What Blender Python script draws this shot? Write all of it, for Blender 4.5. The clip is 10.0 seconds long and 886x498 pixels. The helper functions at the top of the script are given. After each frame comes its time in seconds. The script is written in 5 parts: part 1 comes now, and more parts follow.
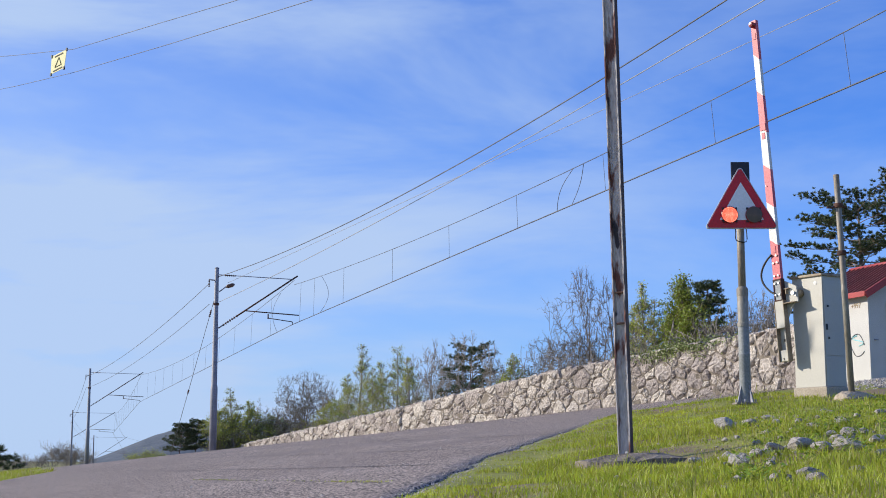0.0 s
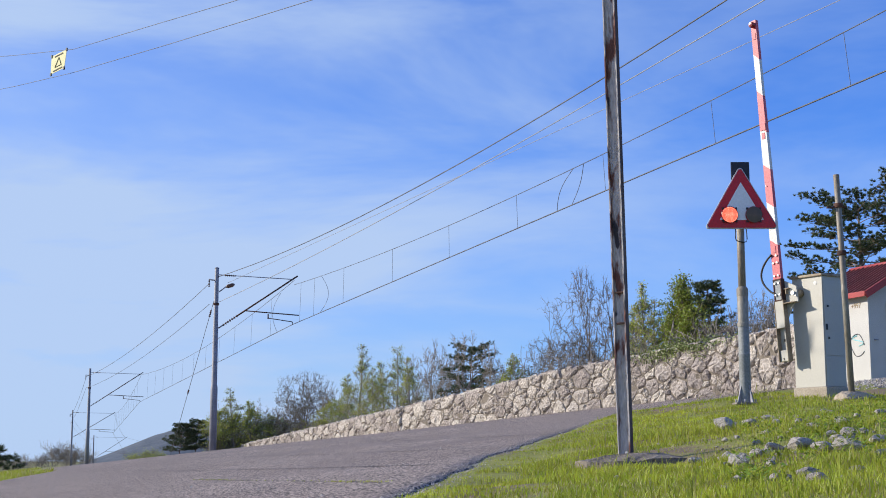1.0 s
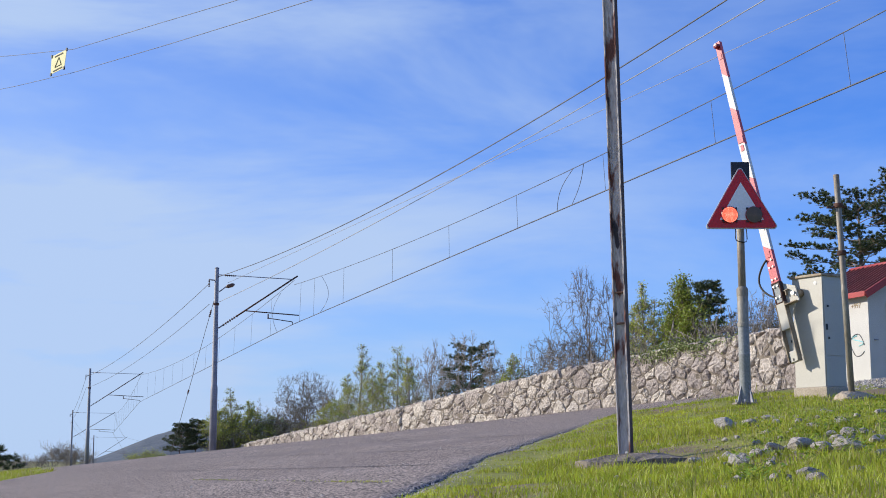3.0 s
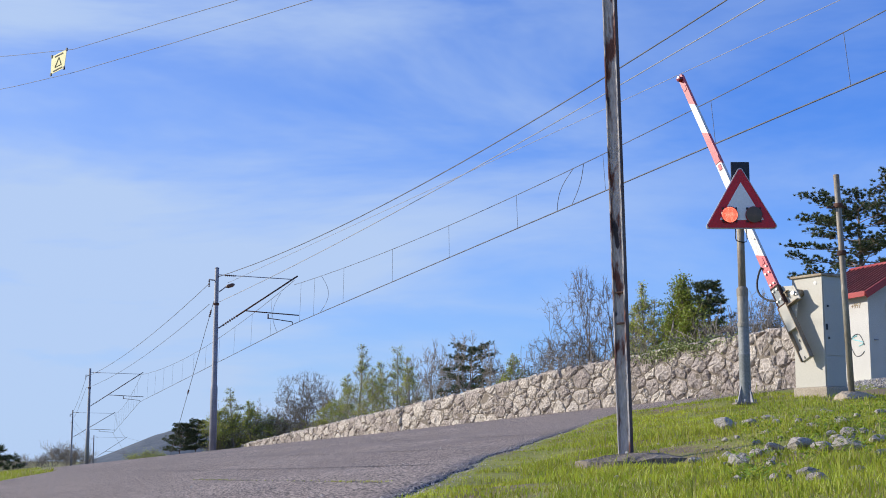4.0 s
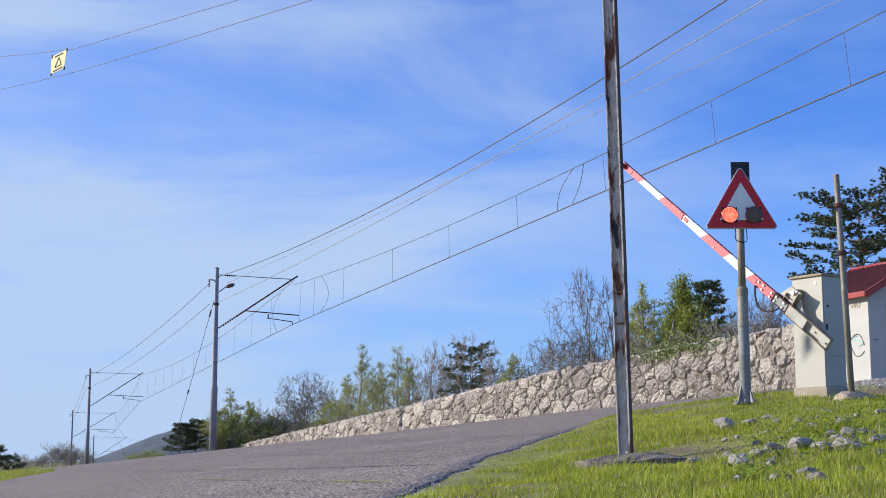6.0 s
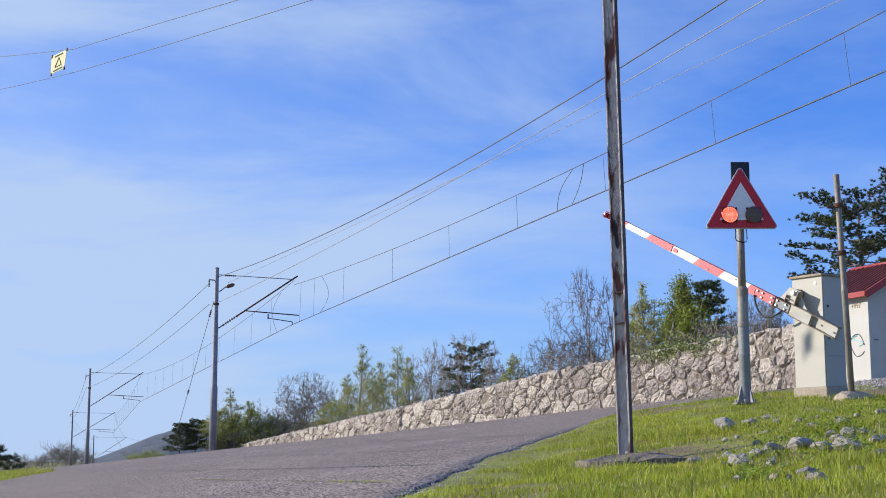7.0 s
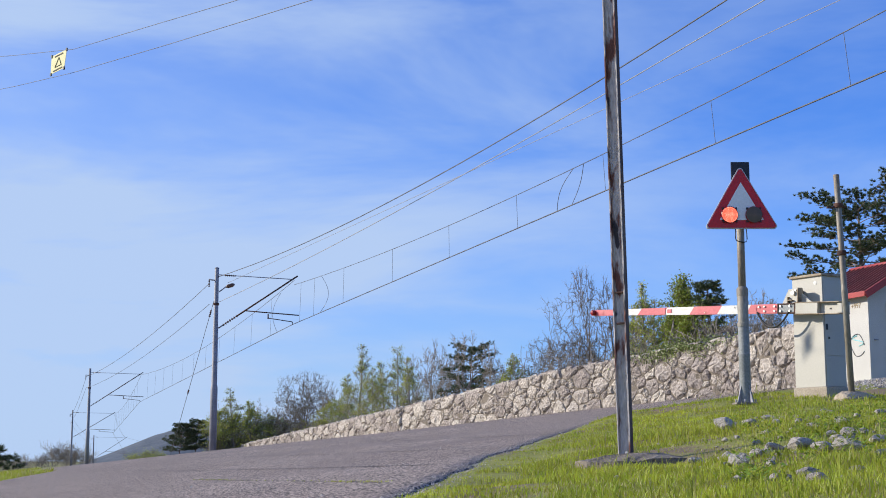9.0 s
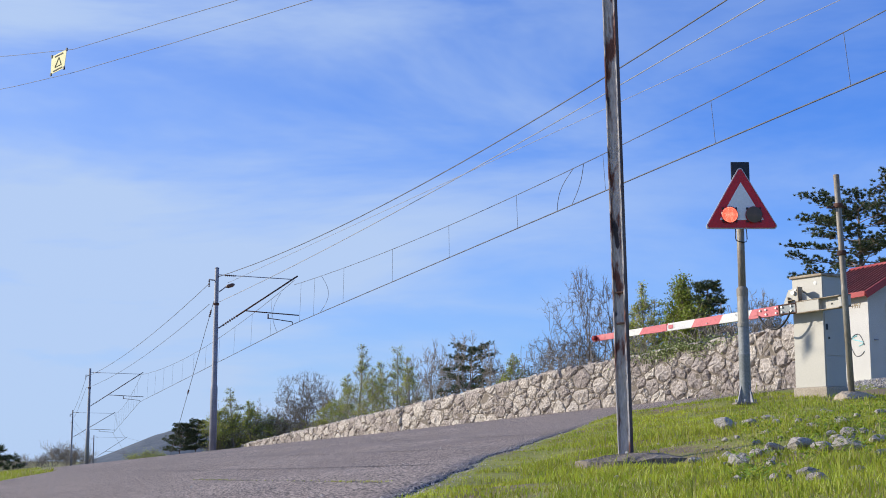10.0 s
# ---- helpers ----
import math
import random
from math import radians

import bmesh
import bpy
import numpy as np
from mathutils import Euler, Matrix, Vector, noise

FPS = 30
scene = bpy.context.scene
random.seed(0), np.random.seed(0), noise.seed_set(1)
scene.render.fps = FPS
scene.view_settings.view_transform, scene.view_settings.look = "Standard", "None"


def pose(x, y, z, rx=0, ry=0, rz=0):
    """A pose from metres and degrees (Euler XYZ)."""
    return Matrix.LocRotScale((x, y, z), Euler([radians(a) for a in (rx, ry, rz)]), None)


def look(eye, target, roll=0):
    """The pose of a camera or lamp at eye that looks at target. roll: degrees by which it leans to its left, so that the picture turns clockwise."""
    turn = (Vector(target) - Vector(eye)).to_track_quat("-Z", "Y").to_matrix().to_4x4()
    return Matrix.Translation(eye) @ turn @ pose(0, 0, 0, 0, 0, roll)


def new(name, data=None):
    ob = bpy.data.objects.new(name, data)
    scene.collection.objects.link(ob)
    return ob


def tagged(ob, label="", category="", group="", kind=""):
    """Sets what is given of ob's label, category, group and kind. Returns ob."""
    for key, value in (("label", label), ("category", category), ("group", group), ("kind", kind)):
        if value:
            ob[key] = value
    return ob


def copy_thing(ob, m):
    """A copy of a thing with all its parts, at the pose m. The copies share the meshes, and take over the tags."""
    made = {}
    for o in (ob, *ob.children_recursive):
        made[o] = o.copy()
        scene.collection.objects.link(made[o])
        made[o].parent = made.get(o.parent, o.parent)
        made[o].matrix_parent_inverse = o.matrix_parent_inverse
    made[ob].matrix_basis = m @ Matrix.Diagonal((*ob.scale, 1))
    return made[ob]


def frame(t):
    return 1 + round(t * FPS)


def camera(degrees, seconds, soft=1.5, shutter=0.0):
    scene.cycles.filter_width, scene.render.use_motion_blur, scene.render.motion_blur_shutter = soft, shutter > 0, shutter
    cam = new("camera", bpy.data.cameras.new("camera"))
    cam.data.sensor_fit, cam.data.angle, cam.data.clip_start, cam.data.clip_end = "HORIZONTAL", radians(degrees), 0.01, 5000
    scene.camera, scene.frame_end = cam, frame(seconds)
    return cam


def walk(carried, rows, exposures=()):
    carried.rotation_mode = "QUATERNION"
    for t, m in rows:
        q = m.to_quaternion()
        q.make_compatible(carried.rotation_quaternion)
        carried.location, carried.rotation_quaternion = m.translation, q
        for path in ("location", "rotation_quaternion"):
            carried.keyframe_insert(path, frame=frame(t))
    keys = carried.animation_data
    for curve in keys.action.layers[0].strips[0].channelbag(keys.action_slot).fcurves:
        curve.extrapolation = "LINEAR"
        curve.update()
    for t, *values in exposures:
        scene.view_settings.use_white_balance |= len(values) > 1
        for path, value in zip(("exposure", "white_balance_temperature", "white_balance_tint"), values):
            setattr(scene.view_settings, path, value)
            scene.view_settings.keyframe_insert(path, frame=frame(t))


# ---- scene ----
cam = camera(36.2, 10.0, soft=0.95)
EYE = (0.0, 0.0, 1.0)
PITCH = 8.39
walk(cam, [(0.0, pose(*EYE, 90 + PITCH, 0, 0)), (10.0, pose(*EYE, 90 + PITCH, 0, 0))])

# ---- daylight ----
SUN_EL, SUN_AZ = radians(22), radians(279)      # azimuth clockwise from +y
world = bpy.data.worlds.new("sky")
scene.world = world
world.use_nodes = True
wn, wl = world.node_tree.nodes, world.node_tree.links
wn.clear()
sky = wn.new("ShaderNodeTexSky")
sky.sky_type = "NISHITA"
sky.sun_disc = False
sky.sun_elevation, sky.sun_rotation = SUN_EL, SUN_AZ
sky.air_density, sky.dust_density, sky.ozone_density = 1.0, 0.1, 5.0
bg = wn.new("ShaderNodeBackground")
bg.inputs["Strength"].default_value = 0.103
wout = wn.new("ShaderNodeOutputWorld")
# thin high cloud: a streaky noise over the whole dome
wtc = wn.new("ShaderNodeTexCoord")
wmap = wn.new("ShaderNodeMapping")
wmap.inputs["Rotation"].default_value = (0.25, 0.42, 0.3)
wmap.inputs["Scale"].default_value = (1.3, 1.6, 5.0)
wnoise = wn.new("ShaderNodeTexNoise")
wnoise.inputs["Scale"].default_value = 1.6
wnoise.inputs["Detail"].default_value = 6.0
wnoise.inputs["Roughness"].default_value = 0.58
wnoise.inputs["Distortion"].default_value = 0.35


def world_math(op, x, y):
    k = wn.new("ShaderNodeMath")
    k.operation = op
    for sock, v in zip(k.inputs, (x, y)):
        if isinstance(v, (int, float)):
            sock.default_value = v
        else:
            wl.new(v, sock)
    return k.outputs[0]


def world_range(src, a, b, c, d):
    k = wn.new("ShaderNodeMapRange")
    k.interpolation_type = "SMOOTHSTEP"
    for name, v in (("From Min", a), ("From Max", b), ("To Min", c), ("To Max", d)):
        k.inputs[name].default_value = v
    wl.new(src, k.inputs["Value"])
    return k.outputs["Result"]


wl.new(wtc.outputs["Generated"], wmap.inputs["Vector"])
wl.new(wmap.outputs["Vector"], wnoise.inputs["Vector"])
wsep = wn.new("ShaderNodeSeparateXYZ")
wl.new(wtc.outputs["Generated"], wsep.inputs["Vector"])
cirrus = world_range(wnoise.outputs["Fac"], 0.40, 0.68, 0.0, 0.56)
cirrus = world_math("MULTIPLY", cirrus, world_range(wsep.outputs["X"], -0.02, 0.24, 1.0, 0.5))      # thins out away from the sun
low_haze = world_range(wsep.outputs["Z"], 0.0, 0.30, 0.46, 0.06)
sun_haze = world_range(wsep.outputs["X"], -0.45, 0.25, 0.37, 0.0)      # paler on the sun's side
veil = world_math("MINIMUM", world_math("ADD", world_math("ADD", cirrus, low_haze), sun_haze), 0.95)
wtint = wn.new("ShaderNodeMixRGB")
wtint.blend_type = "MULTIPLY"
wtint.inputs["Fac"].default_value = 1.0
wtint.inputs["Color2"].default_value = (0.325, 0.89, 1.82, 1)
wl.new(sky.outputs["Color"], wtint.inputs["Color1"])
wmix = wn.new("ShaderNodeMixRGB")
wmix.inputs["Color2"].default_value = (4.3, 5.6, 7.95, 1)
wl.new(veil, wmix.inputs["Fac"])
wl.new(wtint.outputs["Color"], wmix.inputs["Color1"])
wl.new(wmix.outputs["Color"], bg.inputs["Color"])
wl.new(bg.outputs["Background"], wout.inputs["Surface"])

sun_data = bpy.data.lights.new("sun", "SUN")
sun_data.energy, sun_data.angle, sun_data.color = 5.0, radians(0.53), (1.0, 0.91, 0.78)
sun = new("sun", sun_data)
sun_dir = Vector((math.sin(SUN_AZ) * math.cos(SUN_EL), math.cos(SUN_AZ) * math.cos(SUN_EL), math.sin(SUN_EL)))
sun.matrix_world = look(sun_dir * 60, (0, 0, 0))
scene.view_settings.exposure = 0.13


# ---- materials ----
def material(name, a, b, scale=6.0, rough=0.7, metal=0.0, bump=0.3, fine=60.0, detail=6.0, lo=0.35, hi=0.65,
             third=None, third_scale=1.5, third_lo=0.55, third_hi=0.7, grain=0.35, gw=0.3, relief=0.05, vary=0.0, island=False, stretch=(1, 1, 1), coat=0.0, translucent=0.0):
    """Two colours in a noise of that scale (per metre), fine grain, relief, and a third colour as stains."""
    m = bpy.data.materials.new(name)
    m.use_nodes = True
    n, l = m.node_tree.nodes, m.node_tree.links
    p = n["Principled BSDF"]
    tc = n.new("ShaderNodeTexCoord")
    mp = n.new("ShaderNodeMapping")
    mp.inputs["Scale"].default_value = stretch
    l.new(tc.outputs["Object"], mp.inputs["Vector"])

    def noise_node(s, d):
        t = n.new("ShaderNodeTexNoise")
        t.inputs["Scale"].default_value, t.inputs["Detail"].default_value = s, d
        l.new(mp.outputs["Vector"], t.inputs["Vector"])
        return t

    def ramp(src, x0, x1):
        r = n.new("ShaderNodeMapRange")
        r.inputs["From Min"].default_value, r.inputs["From Max"].default_value = x0, x1
        l.new(src, r.inputs["Value"])
        return r.outputs["Result"]

    def mix(fac, c1, c2, mode="MIX"):
        x = n.new("ShaderNodeMixRGB")
        x.blend_type = mode
        for sock, v in ((x.inputs["Fac"], fac), (x.inputs["Color1"], c1), (x.inputs["Color2"], c2)):
            if isinstance(v, (tuple, float, int)):
                sock.default_value = (*v, 1) if isinstance(v, tuple) else v
            else:
                l.new(v, sock)
        return x.outputs["Color"]

    big, small = noise_node(scale, detail), noise_node(fine, 3.0)
    col = mix(ramp(big.outputs["Fac"], lo, hi), a, b)
    col = mix(grain, col, ramp(small.outputs["Fac"], 0.5 - gw, 0.5 + gw), "OVERLAY")
    if third:
        st = noise_node(third_scale, 8.0)
        col = mix(ramp(st.outputs["Fac"], third_lo, third_hi), col, third)
    if vary:
        if island:
            geo = n.new("ShaderNodeNewGeometry")
            rnd = geo.outputs["Random Per Island"]
        else:
            oi = n.new("ShaderNodeObjectInfo")
            rnd = oi.outputs["Random"]
        hsv = n.new("ShaderNodeHueSaturation")
        l.new(col, hsv.inputs["Color"])
        mr = n.new("ShaderNodeMapRange")
        mr.inputs["To Min"].default_value, mr.inputs["To Max"].default_value = 1 - vary, 1 + vary
        l.new(rnd, mr.inputs["Value"])
        l.new(mr.outputs["Result"], hsv.inputs["Value"])
        hr = n.new("ShaderNodeMapRange")
        hr.inputs["To Min"].default_value, hr.inputs["To Max"].default_value = 0.5 - vary * 0.06, 0.5 + vary * 0.06
        l.new(rnd, hr.inputs["Value"])
        l.new(hr.outputs["Result"], hsv.inputs["Hue"])
        col = hsv.outputs["Color"]
    l.new(col, p.inputs["Base Color"])
    rr = n.new("ShaderNodeMapRange")
    rr.inputs["To Min"].default_value, rr.inputs["To Max"].default_value = max(0.05, rough - 0.12), min(1, rough + 0.12)
    l.new(big.outputs["Fac"], rr.inputs["Value"])
    l.new(rr.outputs["Result"], p.inputs["Roughness"])
    p.inputs["Metallic"].default_value = metal
    if coat:
        p.inputs["Coat Weight"].default_value = coat
    if bump:
        b1 = n.new("ShaderNodeBump")
        b1.inputs["Strength"].default_value, b1.inputs["Distance"].default_value = bump, 0.02
        l.new(small.outputs["Fac"], b1.inputs["Height"])
        b2 = n.new("ShaderNodeBump")
        b2.inputs["Strength"].default_value, b2.inputs["Distance"].default_value = bump, relief
        l.new(big.outputs["Fac"], b2.inputs["Height"])
        l.new(b1.outputs["Normal"], b2.inputs["Normal"])
        l.new(b2.outputs["Normal"], p.inputs["Normal"])
    if translucent:
        tr = n.new("ShaderNodeBsdfTranslucent")
        l.new(col, tr.inputs["Color"])
        mx = n.new("ShaderNodeMixShader")
        mx.inputs["Fac"].default_value = translucent
        l.new(p.outputs["BSDF"], mx.inputs[1])
        l.new(tr.outputs["BSDF"], mx.inputs[2])
        l.new(mx.outputs["Shader"], n["Material Output"].inputs["Surface"])
    return m


ASPHALT = material("asphalt", (0.212, 0.166, 0.139), (0.270, 0.217, 0.185), 0.5, 0.9, bump=1.0, fine=42, grain=0.95, gw=0.07, third=(0.18, 0.145, 0.13), third_scale=0.25, third_lo=0.5, third_hi=0.75)
SOIL = material("grass_soil", (0.16, 0.175, 0.03), (0.24, 0.245, 0.045), 1.2, 0.95, bump=0.8, fine=25, third=(0.17, 0.125, 0.075), third_scale=0.9, third_lo=0.50, third_hi=0.60)
GRASS = material("grass_blades", (0.26, 0.315, 0.022), (0.40, 0.43, 0.04), 0.6, 0.6, bump=0, fine=3, vary=0.3, island=True, translucent=0.45)
DRYGRASS = material("dry_grass", (0.42, 0.37, 0.17), (0.34, 0.33, 0.10), 0.6, 0.7, bump=0, fine=3, vary=0.3, island=True, translucent=0.3)
MORTAR = material("mortar", (0.105, 0.088, 0.07), (0.21, 0.178, 0.14), 6, 0.95, bump=0.8, fine=40)
STONE = material("limestone", (0.27, 0.235, 0.205), (0.47, 0.42, 0.375), 5.5, 0.9, bump=1.0, relief=0.09, fine=16, grain=0.5, gw=0.2, third=(0.13, 0.11, 0.095), third_scale=5.5, third_lo=0.53, third_hi=0.68, vary=0.28)
STONE_FAR = material("limestone_far", (0.27, 0.235, 0.205), (0.47, 0.42, 0.375), 5.5, 0.9, bump=1.0, relief=0.09, fine=16, grain=0.5, gw=0.2, third=(0.13, 0.11, 0.095), third_scale=5.5, third_lo=0.53, third_hi=0.68, vary=0.28, island=True)
SANDY = material("sandy_rock", (0.33, 0.27, 0.20), (0.46, 0.39, 0.30), 6, 0.95, bump=0.9, fine=30, third=(0.20, 0.16, 0.12), third_scale=5)
ROCK = material("rock", (0.44, 0.40, 0.355), (0.62, 0.57, 0.51), 7, 0.9, bump=0.9, fine=35, third=(0.20, 0.18, 0.15), third_scale=6, third_lo=0.6, third_hi=0.75, vary=0.15)
CONCRETE = material("concrete", (0.33, 0.28, 0.22), (0.43, 0.375, 0.30), 3, 0.9, bump=0.5, fine=50, third=(0.16, 0.13, 0.10), third_scale=2.5)
SLAB = material("old_concrete", (0.15, 0.125, 0.10), (0.25, 0.215, 0.175), 5, 0.95, bump=0.9, fine=40, third=(0.10, 0.085, 0.07), third_scale=4)
GALV = material("galvanised_steel", (0.19, 0.205, 0.21), (0.27, 0.285, 0.29), 3, 0.6, 0.1, bump=0.1, fine=40, lo=0.2, hi=0.8)
GALV_DARK = material("weathered_galvanised_steel", (0.21, 0.21, 0.235), (0.28, 0.28, 0.31), 2, 0.6, 0.1, bump=0.1, fine=20)
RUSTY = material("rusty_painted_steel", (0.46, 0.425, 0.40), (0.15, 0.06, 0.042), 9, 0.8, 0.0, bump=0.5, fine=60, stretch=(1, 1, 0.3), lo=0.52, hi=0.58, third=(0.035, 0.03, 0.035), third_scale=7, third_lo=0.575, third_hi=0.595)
RUST_PIPE = material("weathered_pipe", (0.27, 0.255, 0.22), (0.20, 0.155, 0.11), 4, 0.6, 0.1, bump=0.2, fine=50, stretch=(1, 1, 0.3))
RUST_DARK = material("dark_rust", (0.13, 0.06, 0.04), (0.06, 0.035, 0.03), 12, 0.9, 0.2, bump=0.4)
WIRE = material("weathered_wire", (0.09, 0.09, 0.10), (0.14, 0.14, 0.15), 2, 0.6, 0.3, bump=0)
WIRE_PALE = material("aluminium_wire", (0.28, 0.27, 0.26), (0.34, 0.33, 0.32), 2, 0.6, 0.0, bump=0)
INSULATOR = material("brown_porcelain", (0.10, 0.05, 0.03), (0.15, 0.08, 0.05), 8, 0.3, bump=0)
CABINET = material("beige_paint", (0.42, 0.405, 0.355), (0.455, 0.44, 0.385), 1.2, 0.5, bump=0.02, fine=60, grain=0.06, third=(0.39, 0.345, 0.27), third_scale=2.2, third_lo=0.62, third_hi=0.85)
CABINET_EDGE = material("worn_beige_paint", (0.36, 0.30, 0.21), (0.20, 0.14, 0.085), 6, 0.6, bump=0.2, fine=60)
DARK = material("black_plastic", (0.012, 0.012, 0.014), (0.02, 0.02, 0.022), 6, 0.55, bump=0.1)
NAVY = material("dark_navy_board", (0.010, 0.013, 0.025), (0.015, 0.018, 0.03), 4, 0.6, bump=0.05)
RED = material("red_sign_film", (0.50, 0.006, 0.014), (0.56, 0.010, 0.018), 3, 0.4, bump=0.03)
WHITE = material("white_sign_film", (0.72, 0.72, 0.73), (0.78, 0.78, 0.78), 3, 0.4, bump=0.03)
RIM = material("grey_rim", (0.42, 0.42, 0.42), (0.5, 0.5, 0.5), 5, 0.5, 0.2, bump=0.05)
BOOM_RED = material("faded_red_paint", (0.53, 0.075, 0.095), (0.58, 0.115, 0.135), 3, 0.5, bump=0.06, third=(0.55, 0.18, 0.17), third_scale=3, third_lo=0.55, third_hi=0.8)
BOOM_WHITE = material("white_boom_paint", (0.60, 0.59, 0.56), (0.66, 0.65, 0.62), 3, 0.5, bump=0.06, third=(0.6, 0.56, 0.48), third_scale=3, third_lo=0.6, third_hi=0.85)
REDLAMP = material("dark_red_lens", (0.20, 0.008, 0.01), (0.27, 0.01, 0.012), 6, 0.25, bump=0)
BOLT = material("bolt_steel", (0.62, 0.6, 0.56), (0.7, 0.68, 0.64), 9, 0.4, 0.4, bump=0)
HUT_WHITE = material("white_render", (0.47, 0.46, 0.435), (0.52, 0.51, 0.485), 2, 0.8, bump=0.1, fine=40, grain=0.12, third=(0.44, 0.41, 0.35), third_scale=1.3, third_lo=0.6, third_hi=0.85)
HUT_DOOR = material("white_door_paint", (0.62, 0.63, 0.66), (0.68, 0.69, 0.72), 2, 0.6, bump=0.05)
ROOF_RED = material("red_sheet_roof", (0.15, 0.042, 0.035), (0.21, 0.06, 0.05), 2, 0.55, bump=0.1)
FASCIA = material("red_fascia", (0.30, 0.03, 0.028), (0.36, 0.04, 0.035), 3, 0.5, bump=0.05)
PAINT_DARK = material("dark_paint_mark", (0.10, 0.09, 0.08), (0.16, 0.14, 0.12), 8, 0.8, bump=0)
PAINT_BROWN = material("brown_stencil_paint", (0.22, 0.16, 0.09), (0.30, 0.22, 0.13), 8, 0.8, bump=0)
PAINT_TEAL = material("teal_spray_paint", (0.18, 0.45, 0.48), (0.3, 0.58, 0.6), 9, 0.7, bump=0)
PAINT_BLACK = material("black_spray_paint", (0.03, 0.03, 0.035), (0.05, 0.05, 0.06), 9, 0.7, bump=0)
YELLOW = material("yellow_warning_plate", (0.66, 0.60, 0.22), (0.70, 0.64, 0.27), 6, 0.5, bump=0)
# rust, with the shade of the post's right side put into the colour
FLANGE = material("rusty_shaded_flange", (0.09, 0.05, 0.04), (0.15, 0.11, 0.09), 8, 0.85, bump=0.5, fine=60, stretch=(1, 1, 0.25), lo=0.45, hi=0.6, third=(0.05, 0.035, 0.03), third_scale=6)
CHIPS = material("grey_chippings", (0.26, 0.235, 0.21), (0.42, 0.385, 0.35), 3, 0.9, bump=0, vary=0.35, island=True)
BARK = material("grey_bark", (0.13, 0.108, 0.092), (0.20, 0.17, 0.145), 6, 0.9, bump=0.4, fine=30)
BARK_PALE = material("pale_bark", (0.24, 0.205, 0.175), (0.34, 0.30, 0.265), 6, 0.9, bump=0.4, fine=30)
PINE_BARK = material("pine_bark", (0.14, 0.10, 0.075), (0.21, 0.16, 0.12), 8, 0.9, bump=0.6, fine=30)
NEEDLES = material("pine_needles", (0.065, 0.088, 0.036), (0.11, 0.14, 0.056), 0.8, 0.6, bump=0, vary=0.4, island=True, translucent=0.15)
LEAF_SPRING = material("spring_leaves", (0.31, 0.36, 0.055), (0.43, 0.46, 0.09), 0.8, 0.6, bump=0, vary=0.35, island=True, translucent=0.5)
LEAF_GREEN = material("green_leaves", (0.20, 0.245, 0.03), (0.32, 0.355, 0.06), 0.8, 0.6, bump=0, vary=0.4, island=True, translucent=0.35)
LEAF_OLIVE = material("olive_buds", (0.15, 0.13, 0.06), (0.20, 0.16, 0.08), 0.8, 0.7, bump=0, vary=0.35, island=True, translucent=0.3)
# woods with the haze of distance put into the bluish colour
HILL = material("hazed_wooded_hill", (0.060, 0.080, 0.105), (0.10, 0.12, 0.145), 0.03, 0.95, bump=0, fine=0.2)
FEATHER = material("dark_feathers", (0.03, 0.03, 0.035), (0.05, 0.05, 0.055), 9, 0.8, bump=0)


def led_material():
    """A lit field of red diodes behind a clear cover."""
    m = bpy.data.materials.new("lit_red_diodes")
    m.use_nodes = True
    n, l = m.node_tree.nodes, m.node_tree.links
    p = n["Principled BSDF"]
    tc, vo, cr = n.new("ShaderNodeTexCoord"), n.new("ShaderNodeTexVoronoi"), n.new("ShaderNodeValToRGB")
    vo.inputs["Scale"].default_value, vo.inputs["Randomness"].default_value = 62, 0.15
    cr.color_ramp.elements[0].position, cr.color_ramp.elements[0].color = 0.25, (1.0, 0.50, 0.34, 1)
    cr.color_ramp.elements[1].position, cr.color_ramp.elements[1].color = 0.6, (1.0, 0.10, 0.05, 1)
    l.new(tc.outputs["Object"], vo.inputs["Vector"])
    l.new(vo.outputs["Distance"], cr.inputs["Fac"])
    l.new(cr.outputs["Color"], p.inputs["Emission Color"])
    p.inputs["Emission Strength"].default_value = 1.5
    p.inputs["Base Color"].default_value = (0.3, 0.01, 0.01, 1)
    return m


LED = led_material()


# ---- mesh helpers ----
def part(name, bm, mat, parent=None, label="", at=None):
    me = bpy.data.meshes.new(name)
    bm.to_mesh(me)
    bm.free()
    for m in (mat if isinstance(mat, (list, tuple)) else [mat]):
        me.materials.append(m)
    ob = new(name, me)
    if parent:
        ob.parent = parent
    if at is not None:
        ob.matrix_basis = at
    if label:
        tagged(ob, label)
    return ob


def from_lists(name, verts, faces, mat, parent=None, label="", at=None, smooth=False):
    me = bpy.data.meshes.new(name)
    me.from_pydata(verts, [], faces)
    me.materials.append(mat)
    if smooth:
        me.polygons.foreach_set("use_smooth", [True] * len(me.polygons))
    ob = new(name, me)
    if parent:
        ob.parent = parent
    if at is not None:
        ob.matrix_basis = at
    if label:
        tagged(ob, label)
    return ob


def thing(name, m, label, category, group="", kind=""):
    e = new(name)
    e.empty_display_size = 0.2
    e.matrix_basis = m
    return tagged(e, label, category, group, kind)


def box(sx, sy, sz, c=(0, 0, 0), bevel=0.0, bm=None, m=None):
    bm = bm or bmesh.new()
    t = Matrix.Translation(c) @ Matrix.Diagonal((sx, sy, sz, 1))
    if m is not None:
        t = m @ t
    r = bmesh.ops.create_cube(bm, size=1, matrix=t)
    if bevel:
        es = list({e for v in r["verts"] for e in v.link_edges})
        bmesh.ops.bevel(bm, geom=es, offset=bevel, segments=2, affect="EDGES", profile=0.6)
    return bm


